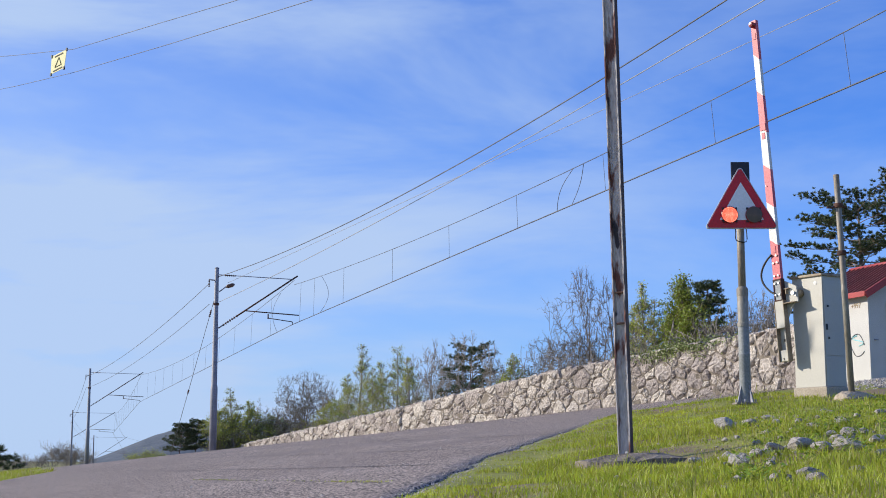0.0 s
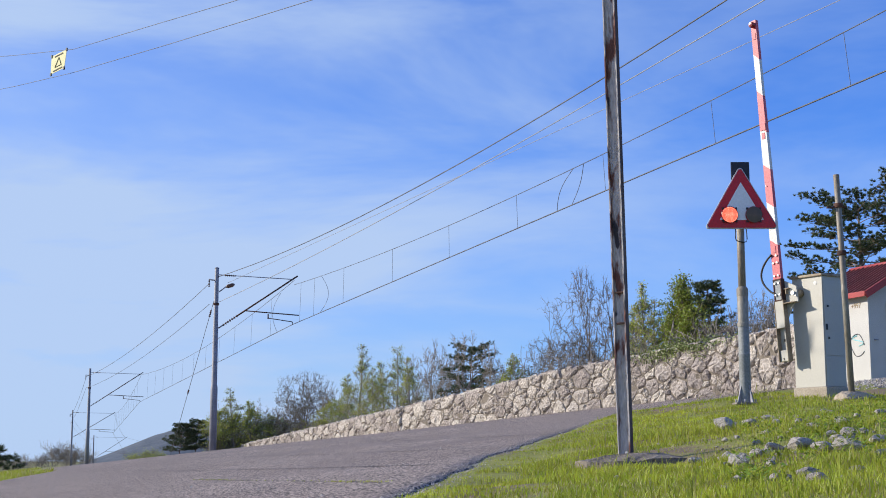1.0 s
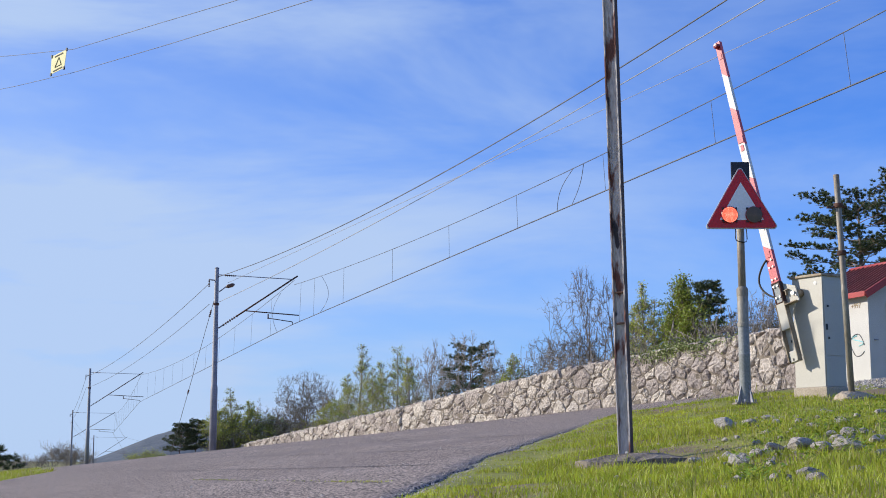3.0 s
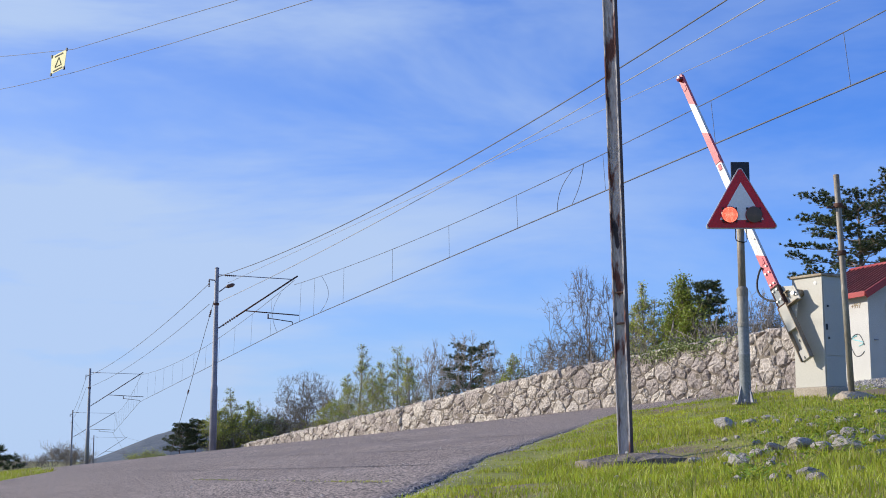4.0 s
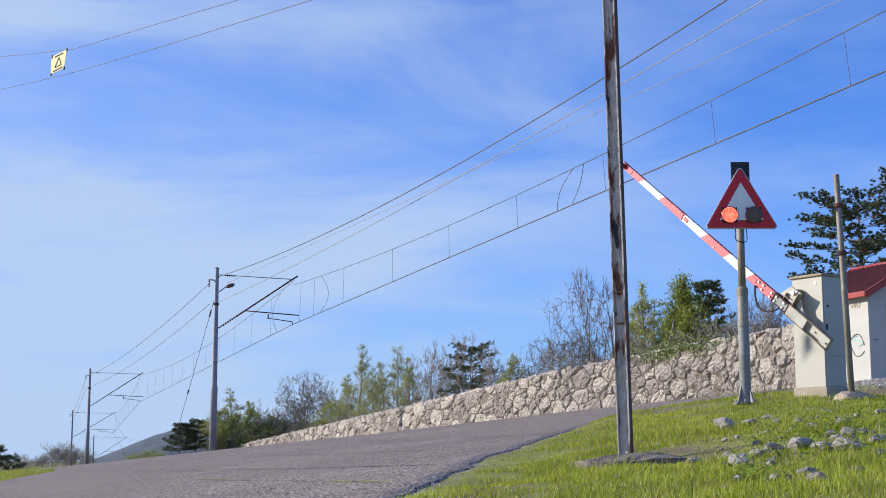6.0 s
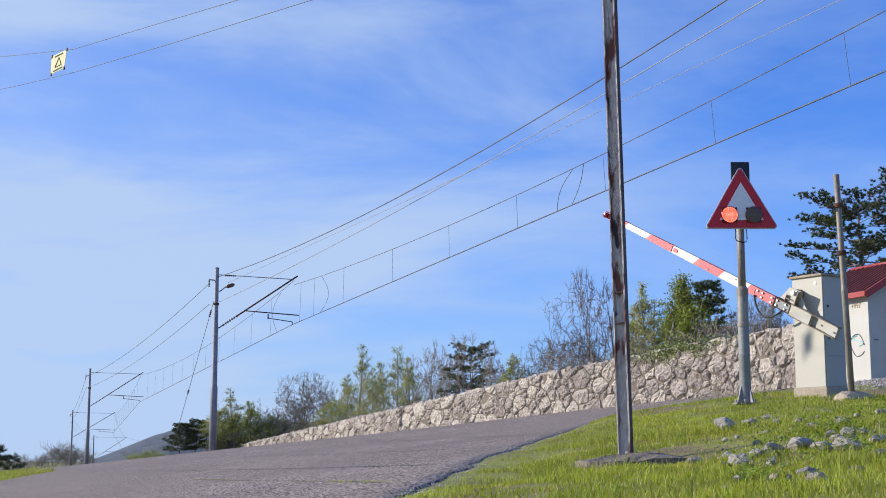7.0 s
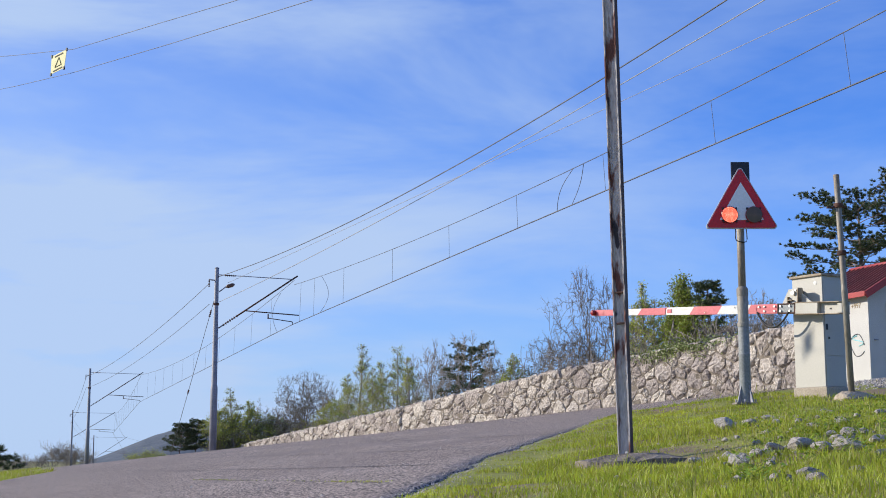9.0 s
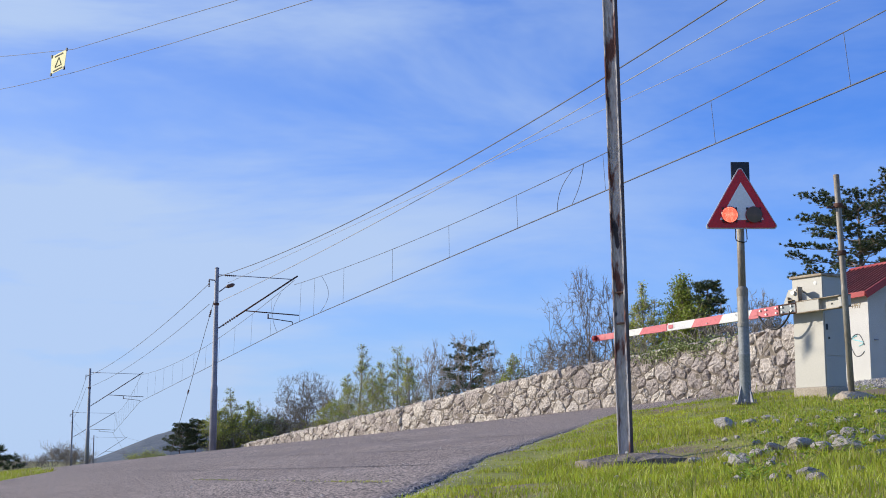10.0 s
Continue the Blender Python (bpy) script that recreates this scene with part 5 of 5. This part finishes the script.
def build_rocks():
    rng = random.Random(5)

    def put(x, y, s, label="pale grey limestone rock lying in the grass"):
        ob = new("rock", rng.choice(ROCK_MESHES))
        ob.matrix_basis = pose(x, y, grass_height(x, y) + 0.2 * s, rng.uniform(-14, 14), rng.uniform(-14, 14), rng.uniform(0, 360)) @ Matrix.Diagonal((s * 1.15, s * rng.uniform(0.7, 1.0), s * rng.uniform(0.7, 0.95), 1))
        tagged(ob, label, "rock", "rocks in the grass")
    for x, y, s in ROCKS:
        put(x, y, s)
    for i in range(95):                              # smaller ones strewn between
        y = rng.uniform(5.6, 14.5)
        x = y * rng.uniform(0.19, 0.325)
        put(x, y, rng.choice((0.03, 0.04, 0.05, 0.07, 0.11)), "small pale stone lying in the grass")
    for i in range(20):                              # a loose band of middling rocks across the slope
        y = rng.choice((rng.uniform(10.2, 13.2), rng.uniform(7.4, 9.2)))
        put(y * rng.uniform(0.20, 0.33), y, rng.uniform(0.07, 0.17))
    for i in range(14):
        y = rng.uniform(6.8, 12)
        put(y * rng.uniform(0.10, 0.2), y, rng.uniform(0.02, 0.05), "small pale stone lying in the grass")
    bm_boulder = rock_mesh("boulder", 140, 0.35)
    bm_boulder.materials[0] = SANDY
    b = new("boulder", bm_boulder)
    b.matrix_basis = pose(5.27, 17.35, grass_height(5.27, 17.35) - 0.02, 0, 4, 30) @ Matrix.Diagonal((0.80, 0.50, 0.70, 1))
    tagged(b, "broad weathered sandy boulder beside the barrier machine", "boulder")


build_rocks()


def build_gravel():
    """Loose chippings along the broken road edge and ballast by the hut, each a small faceted stone."""
    rng = random.Random(6)

    def chips(name, spots, label):
        verts, faces = [], []
        for x, y, z, s in spots:
            k = len(verts)
            a0 = rng.uniform(0, 6.28)
            ring = [(x + s * rng.uniform(0.7, 1.1) * math.cos(a0 + 1.57 * i), y + s * rng.uniform(0.7, 1.1) * math.sin(a0 + 1.57 * i), z) for i in range(4)]
            verts += ring + [(x + rng.uniform(-0.3, 0.3) * s, y + rng.uniform(-0.3, 0.3) * s, z + s * rng.uniform(0.5, 1.1))]
            faces += [(k, k + 1, k + 4), (k + 1, k + 2, k + 4), (k + 2, k + 3, k + 4), (k + 3, k, k + 4)]
        o = from_lists(name, verts, faces, CHIPS)
        tagged(o, label, "gravel", kind="stuff")
    spots = []
    for i in range(1700):
        y = 7 + 15 * rng.random() ** 1.5
        off = rng.gauss(0.04, 0.08)
        x = road_edge(y) + off
        z = (terrain(x, y) + 0.012) if off < 0 else grass_height(x, y)
        spots.append((x, y, z - 0.002, rng.uniform(0.004, 0.013)))
    for i in range(60):                                 # strays on the asphalt
        y = rng.uniform(8, 26)
        x = road_edge(y) - abs(rng.gauss(0, 1.6))
        spots.append((x, y, terrain(x, y) + 0.010, rng.uniform(0.006, 0.022)))
    chips("gravel", spots, "pale chippings along the broken road edge")
    spots = []
    for i in range(2000):
        x, y = rng.uniform(7.2, 9.8), rng.uniform(25.5, 29.4)
        if x / y > 0.292:
            spots.append((x, y, terrain(x, y) + rng.uniform(-0.01, 0.03), rng.uniform(0.02, 0.045)))
    chips("ballast", spots, "grey railway ballast in front of the hut")


build_gravel()


def build_seams():
    """Open joints across the asphalt, filled with dark sealant, one of them with weeds."""
    for i, (a, b, w) in enumerate((((-5.9, 43.0), (-1.2, 29.3), 0.05), ((-1.3, 27.8), (1.4, 17.6), 0.045), ((-7.7, 38.6), (0.33, 15.6), 0.045), ((-9.4, 34.0), (-0.06, 12.1), 0.04), ((-2.95, 16.2), (-0.4, 9.9), 0.02))):
        verts, faces = [], []
        n = 70
        a, b = Vector((*a, 0)), Vector((*b, 0))
        side = (b - a).cross(Vector((0, 0, 1))).normalized()
        for k in range(n + 1):
            p = a.lerp(b, k / n) + side * (0.05 * noise.noise((k * 0.11, i * 9.0, 0)) + 0.02 * noise.noise((k * 0.6, i * 9.0, 2)))
            ww = 0.5 * w * (0.75 + 0.5 * noise.noise((k * 0.5, i * 5.0, 7)))
            for s in (-1, 1):
                q = p + side * s * ww
                verts.append((q.x, q.y, terrain(q.x, q.y) + 0.017))
        for k in range(n):
            faces.append((2 * k, 2 * k + 1, 2 * k + 3, 2 * k + 2))
        from_lists("seam", verts, faces, SEALANT, road)


SEALANT = material("joint_sealant", (0.06, 0.05, 0.046), (0.12, 0.10, 0.09), 9, 0.8, bump=0.2)
build_seams()


def blade_field(name, spots, mat, label):
    """Bent blades of grass from (x, y, z, height, width) rows, as one mesh."""
    s = np.array(spots)
    n = len(s)
    r = np.random.RandomState(len(spots))
    a = r.uniform(0, 2 * np.pi, n)
    side = np.stack([np.cos(a), np.sin(a), np.zeros(n)], 1)
    lean = r.normal(0, 0.38, (n, 2))
    h, w = s[:, 3:4], s[:, 4:5]
    p = s[:, :3]
    up = np.concatenate([lean * h, h * np.sqrt(np.clip(1 - 0.5 * (lean ** 2).sum(1, keepdims=True), 0.2, 1))], 1)
    mid = p + up * 0.55 * np.array([0.55, 0.55, 1.1])
    tip = p + up
    v = np.stack([p - side * w, p + side * w, mid + side * w * 0.75, mid - side * w * 0.75, tip], 1).reshape(-1, 3)
    k = np.arange(n)[:, None] * 5
    quads = np.concatenate([k, k + 1, k + 2, k + 3], 1)
    tris = np.concatenate([k + 3, k + 2, k + 4], 1)
    me = bpy.data.meshes.new(name)
    me.vertices.add(n * 5)
    me.vertices.foreach_set("co", v.ravel())
    me.loops.add(n * 7)
    me.polygons.add(n * 2)
    loops = np.concatenate([quads, tris], 1).ravel()
    me.loops.foreach_set("vertex_index", loops)
    starts = (np.arange(n)[:, None] * 7 + np.array([0, 4])).ravel()
    me.polygons.foreach_set("loop_start", starts)
    me.update(calc_edges=True)
    me.validate()
    me.materials.append(mat)
    ob = new(name, me)
    return tagged(ob, label, "grass", kind="stuff")


def build_grass():
    rng = random.Random(7)
    lush, dry = [], []
    for i in range(165000):
        y = 3.6 + 18 * rng.random() ** 1.6
        lo = max(road_edge(y) - 0.02, -0.33 * y)
        x = lo + (0.345 * y + 0.3 - lo) * rng.random()
        d = x - road_edge(y)
        patch = noise.noise((x * 0.8, y * 0.8, 11)) + 0.5 * noise.noise((x * 2.7, y * 2.7, 3))
        if patch < -0.5 or (d < 0.35 and rng.random() > d / 0.35 + 0.1):
            if rng.random() > 0.25:
                continue
        if d < 1.1 and noise.noise((x * 3.1, y * 3.1, 77)) + 0.35 * rng.random() > 0.1 + 0.5 * d:
            continue
        stony = noise.noise((x * 1.3, y * 1.3, 31))
        if stony > 0.15 and x / y > 0.17 and rng.random() < 0.75:
            continue
        h = (0.018 + 0.040 * max(0, patch + 0.4)) * rng.uniform(0.5, 1.6) * min(1, 0.35 + 0.6 * d)
        if ((x - 1.355) / 0.46) ** 2 + ((y - 10.0) / 0.40) ** 2 < rng.uniform(0.7, 1.0):
            continue
        if rng.random() < 0.03:
            h *= 2.2
        row = (x, y, grass_height(x, y) - 0.005, h, rng.uniform(0.0016, 0.0032) * (0.7 + y / 16))
        (dry if rng.random() < 0.10 + 0.25 * (patch < -0.2) else lush).append(row)
    for i in range(16000):                                   # the verge on the far side of the road
        y = rng.uniform(24, 56)
        x = between(y, ROAD_LEFT) - 9 * rng.random() ** 1.6
        row = (x, y, grass_height(x, y) - 0.01, rng.uniform(0.05, 0.16), rng.uniform(0.005, 0.010))
        (dry if rng.random() < 0.2 else lush).append(row)
    # weeds in the near joint
    for i in range(200):
        f = rng.choice((rng.uniform(0.0, 0.3), rng.uniform(0.8, 1.0), rng.random()))
        x, y = -2.95 + 2.55 * f + rng.gauss(0, 0.02), 16.2 - 6.3 * f + rng.gauss(0, 0.02)
        lush.append((x, y, terrain(x, y) + 0.015, rng.uniform(0.006, 0.02), 0.003))
    blade_field("grass", lush, GRASS, "lush bright green spring grass on the verge")
    blade_field("dry_grass", dry, DRYGRASS, "pale dry grass blades among the green")
    # leafy weeds: whorls of broad leaves on short stems
    verts, faces = [], []
    for i in range(420):
        y = 5.2 + 10 * rng.random() ** 1.3
        x = y * rng.uniform(0.21, 0.335)
        if noise.noise((x * 0.9, y * 0.9, 51)) < -0.02:
            continue
        z, hh = grass_height(x, y), rng.uniform(0.05, 0.15)
        for k in range(rng.randint(9, 18)):
            f = rng.random()
            c = Vector((x + rng.gauss(0, 0.012), y + rng.gauss(0, 0.012), z + hh * f))
            a = rng.uniform(0, 6.28)
            o = Vector((math.cos(a), math.sin(a), rng.uniform(0.1, 0.8))).normalized()
            s = o.cross(Vector((0, 0, 1))).normalized()
            L = rng.uniform(0.018, 0.042)
            b = len(verts)
            verts += [tuple(c), tuple(c + o * L * 0.55 + s * L * 0.25), tuple(c + o * L), tuple(c + o * L * 0.55 - s * L * 0.25)]
            faces.append((b, b + 1, b + 2, b + 3))
    w = from_lists("weeds", verts, faces, LEAF_WEED, label="low leafy green weeds among the rocks")
    tagged(w, category="weeds", kind="stuff")


LEAF_WEED = material("weed_leaves", (0.20, 0.28, 0.025), (0.30, 0.37, 0.045), 0.8, 0.6, bump=0, vary=0.35, island=True, translucent=0.35)
build_grass()


# ---- a small bird ----
def build_bird():
    t = thing("bird", pose(12, 22, 4), "small dark bird in flight near the signal", "bird")
    part("body", lathe([(0.002, -0.06), (0.012, -0.045), (0.018, -0.01), (0.015, 0.02), (0.011, 0.035), (0.008, 0.045), (0.001, 0.055)], 10, m=pose(0, 0, 0, 0, -90, 0)), FEATHER, t)
    for s in (-1, 1):
        bm = bmesh.new()
        pts = [(0.02, 0.008 * s, 0.005), (0.03, 0.05 * s, 0.03), (0.012, 0.10 * s, 0.045), (-0.02, 0.06 * s, 0.03), (-0.025, 0.01 * s, 0.005)]
        up = [bm.verts.new(p) for p in pts]
        dn = [bm.verts.new((a, b, c - 0.004)) for a, b, c in pts]
        bm.faces.new(up)
        bm.faces.new(list(reversed(dn)))
        for i in range(5):
            bm.faces.new((up[i], dn[i], dn[(i + 1) % 5], up[(i + 1) % 5]))
        part("wing", bm, FEATHER, t)
    part("tail", prism([(-0.05, -0.002), (-0.095, -0.004), (-0.095, 0.002), (-0.05, 0.004)], -0.012, 0.012), FEATHER, t)
    return t


bird = build_bird()


# ---- the stones of the wall ----
def clip_cell(poly, a, b):
    """Cut a convex polygon to the side of a that is nearer to a than to b."""
    mx, my = (a[0] + b[0]) / 2, (a[1] + b[1]) / 2
    nx, ny = b[0] - a[0], b[1] - a[1]
    out = []
    for i in range(len(poly)):
        p, q = poly[i], poly[(i + 1) % len(poly)]
        dp, dq = (p[0] - mx) * nx + (p[1] - my) * ny, (q[0] - mx) * nx + (q[1] - my) * ny
        if dp <= 0:
            out.append(p)
        if dp * dq < 0:
            f = dp / (dp - dq)
            out.append((p[0] + (q[0] - p[0]) * f, p[1] + (q[1] - p[1]) * f))
    return out


def build_stones():
    """Rubble in uneven courses: cells round scattered seeds, each with a proud chipped face."""
    rng = random.Random(11)
    # chainage along the wall's foot
    line = [(31.8 + 0.5 * i) for i in range(int((90 - 31.8) / 0.5) + 1)]
    xs = [wall_at(y)[0] for y in line]
    run = [0.0]
    for i in range(1, len(line)):
        run.append(run[-1] + math.hypot(xs[i] - xs[i - 1], line[i] - line[i - 1]))
    total = run[-1]
    # the stones grow longer towards the far end of the wall
    way_u = np.linspace(0, total, 240)
    way_q = np.concatenate([[0], np.cumsum(np.diff(way_u) / (1 + 0.9 * np.minimum(1, way_u[1:] / 24)))])
    total_q = float(way_q[-1])

    def tall_at(u):
        """The wall's height at a stretched chainage."""
        u = float(np.interp(u, way_q, way_u))
        k = min(len(run) - 2, max(0, int(np.searchsorted(run, u)) - 1))
        x, top = wall_at(line[k])
        return max(0.12, top - terrain(x, line[k]) + 0.06)
    # stones of mixed sizes, the largest laid first, small ones packed between them
    seeds, cells = [], {}

    def roomy(u, v, r, pack):
        for c in range(int((u - 1.2) // 1.0), int((u + 1.2) // 1.0) + 1):
            for k in cells.get(c, ()):
                a, b, q = seeds[k]
                if ((a - u) / 1.25) ** 2 + (b - v) ** 2 < (pack * (q + r)) ** 2:
                    return False
        return True
    for lo, hi, tries, pack in ((0.24, 0.33, 260, 0.98), (0.17, 0.24, 1100, 0.92), (0.11, 0.17, 2600, 0.86), (0.06, 0.10, 3600, 0.84)):
        for _ in range(tries):
            u = rng.uniform(0, total_q)
            ht = tall_at(u)
            r = rng.uniform(lo, hi)
            if r > ht * 0.42 and lo > 0.1:
                continue
            v = rng.uniform(min(0.06, r * 0.6), max(0.08, ht - r * 0.55))
            if roomy(u, v, r, pack):
                cells.setdefault(int(u // 1.0), []).append(len(seeds))
                seeds.append((u, v, r))
    far_v, far_f = [], []
    near = 0
    made = []
    for i in sorted(range(len(seeds)), key=lambda i: seeds[i][0]):
        a, b, r = seeds[i]
        ht = tall_at(a)
        poly = [(a - 0.8, 0.0), (a + 0.8, 0.0), (a + 0.8, ht), (a - 0.8, ht)]
        g = int(a // 1.0)
        around = [j for c in (g - 2, g - 1, g, g + 1, g + 2) for j in cells.get(c, []) if j != i]
        around.sort(key=lambda j: (seeds[j][0] - a) ** 2 + (seeds[j][1] - b) ** 2)
        for j in around[:20]:
            # the joint lies nearer to the smaller of the two stones
            c, d, q = seeds[j]
            w = max(0.15, min(0.85, r / (r + q)))
            mid = (a + (c - a) * 2 * w, b + (d - b) * 2 * w)
            poly = clip_cell(poly, (a, b), mid)
            if len(poly) < 3:
                break
        if len(poly) < 3:
            continue
        cx, cy = sum(p[0] for p in poly) / len(poly), sum(p[1] for p in poly) / len(poly)
        if cx < 0 or cx > total_q:
            continue
        # knock the corners off unevenly and break up the long sides
        ring = []
        for k in range(len(poly)):
            p, q, o = poly[k - 1], poly[k], poly[(k + 1) % len(poly)]
            c1, c2 = rng.uniform(0.06, 0.26), rng.uniform(0.06, 0.26)
            ring += [(q[0] + (p[0] - q[0]) * c1, q[1] + (p[1] - q[1]) * c1), (q[0] + (o[0] - q[0]) * c2, q[1] + (o[1] - q[1]) * c2)]
        ring = [(cx + (p[0] - cx) * f, cy + (p[1] - cy) * f) for p in ring for f in (rng.uniform(0.91, 1.02),)]
        made.append((cx, cy, ring))

    def place(u, v, out):
        """A point at the stretched chainage u, height v above the foot, standing out of the wall's face."""
        u = float(np.interp(u, way_q, way_u))
        u = min(max(u, 0.001), total - 0.001)
        k = min(len(run) - 2, max(0, int(np.searchsorted(run, u)) - 1))
        f = (u - run[k]) / (run[k + 1] - run[k])
        y = line[k] + (line[k + 1] - line[k]) * f
        x, top = wall_at(y)
        z0 = terrain(x, y) - 0.06
        tx, ty = (xs[k + 1] - xs[k]), (line[k + 1] - line[k])
        q = math.hypot(tx, ty)
        return (x - ty / q * out, y + tx / q * out, min(z0 + v, top))
    for cx, cy, ring in made:
        gap = rng.uniform(0.006, 0.018)
        n = len(ring)
        bulge = rng.uniform(0.025, 0.075)
        tilt = (rng.uniform(-0.14, 0.14), rng.uniform(-0.20, 0.16))
        layers = []
        for shrink, out in ((0.0, -0.03), (0.03, 0.50), (0.20, 0.92), (0.58, 1.0)):
            lay = []
            for p in ring:
                dx, dy = p[0] - cx, p[1] - cy
                wide = max(abs(q[0] - cx) for q in ring) + 1e-6
                tall = max(abs(q[1] - cy) for q in ring) + 1e-6
                fx = max(0.05, (1 - shrink) - gap / wide)
                fy = max(0.05, (1 - shrink) - gap / tall)
                o = out * bulge if out > 0 else out
                if out > 0.5:
                    o += tilt[0] * dx + tilt[1] * dy + rng.uniform(-0.024, 0.020)
                lay.append(place(cx + dx * fx, cy + dy * fy, max(-0.03, o)))
            layers.append(lay)
        c = place(cx, cy, bulge * rng.uniform(0.85, 1.15))
        verts = [p for l in layers for p in l] + [c]
        faces = []
        for l in range(3):
            for k in range(n):
                k2 = (k + 1) % n
                faces.append((l * n + k, l * n + k2, (l + 1) * n + k2, (l + 1) * n + k))
        for k in range(n):
            faces.append((3 * n + k, 3 * n + (k + 1) % n, 4 * n))
        if near < 300 and cx > 0.2:
            near += 1
            o = Vector(c)
            from_lists("stone", [tuple(Vector(p) - o) for p in verts], faces, STONE, rubble_wall, at=Matrix.Translation(o))
        else:
            base = len(far_v)
            far_v += verts
            far_f += [tuple(base + q for q in f) for f in faces]
    rest = from_lists("stonework", far_v, far_f, STONE_FAR, rubble_wall)
    rest["kind"] = "stuff"


build_stones()


def build_coping():
    """The rough top course of the wall: lumpy blocks of uneven height."""
    rng = random.Random(12)
    verts, faces = [], []
    y = 32.0
    while y < 89:
        L = rng.choice((0.22, 0.3, 0.36, 0.45, 0.6)) * rng.uniform(0.85, 1.15)
        x, top = wall_at(y + L / 2)
        x2, top2 = wall_at(y + L / 2 + 0.3)
        ang = math.atan2(0.3, x2 - x)
        m = Matrix.Translation((x + 0.22, y + L / 2 + 0.05, top - 0.05 + rng.uniform(-0.03, 0.025))) @ Matrix.Rotation(ang, 4, "Z") @ Matrix.Rotation(-math.atan2(top2 - top, 0.31) + rng.gauss(0, 0.05), 4, "Y")
        b = len(verts)
        lx, ly, h = L * 0.56 - 0.006, 0.27 + rng.uniform(-0.03, 0.05), rng.uniform(0.07, 0.11)
        ring = [(-1, -0.75), (-0.72, -1), (0, -1.06), (0.72, -1), (1, -0.75), (1, 0.8), (-1, 0.8)]
        for z, k in ((-0.12, 0.90), (-0.05, 1.0), (h * 0.55, 0.97), (h, 0.74)):
            for sx, sy in ring:
                verts.append(tuple(m @ Vector((sx * lx * k + rng.uniform(-0.015, 0.015), sy * ly * k + rng.uniform(-0.02, 0.02), z + rng.uniform(-0.014, 0.014)))))
        for l in range(3):
            for i in range(7):
                i2 = (i + 1) % 7
                faces.append((b + l * 7 + i, b + l * 7 + i2, b + (l + 1) * 7 + i2, b + (l + 1) * 7 + i))
        faces.append(tuple(b + 21 + i for i in range(7)))
        y += L * abs(math.sin(ang)) * 0.98
    c = from_lists("coping", verts, faces, STONE_FAR, rubble_wall)
    c["kind"] = "stuff"


build_coping()


# ---- what moves ----
def motions():
    rows = [(0.0, 85.9), (2.2, 85.9), (2.35, 84.65), (2.5, 82.3), (4.0, 63.7), (4.5, 57.5), (5.0, 51.2), (5.5, 45.1), (7.0, 26.7), (7.5, 20.8), (8.0, 15.1), (8.5, 9.2), (9.0, 3.7), (9.4, -1.7), (9.5, -2.2), (10.0, -2.2)]
    walk(boom, [(t, pose(*PIVOT, 0, -a, BOOM_TURN)) for t, a in rows])
    # the lamps flash in turn, each half a second: the added disc shuttles between them
    flash = [(0.0, pose(LAMP_X, -0.136, LAMP_Z))]
    side = 1
    for k in range(1, 21):
        flash.append((k * 0.5 - 1 / FPS, pose(side * LAMP_X, -0.136, LAMP_Z)))
        side = -side
        flash.append((k * 0.5, pose(side * LAMP_X, -0.136, LAMP_Z)))
    walk(lamp_blind, flash)
    # the bird crosses from the hut past the signal and away
    walk(bird, [(0.0, pose(11.5, 24, 4.6, 0, 0, 170)), (8.2, pose(11.0, 24, 4.4, 0, 0, 170)), (8.4, pose(6.1, 22.5, 3.75, 0, -10, 165)), (8.5, pose(5.08, 22, 4.19, 0, -20, 120)), (8.6, pose(4.87, 22, 4.25, 0, 0, 60)),
                (8.7, pose(5.29, 22, 4.29, 0, -5, 10)), (8.9, pose(8.2, 23, 4.6, 0, -5, 5)), (9.2, pose(12.5, 24, 5.0, 0, -5, 5)), (10.0, pose(13.0, 24, 5.0, 0, -5, 5))])


motions()
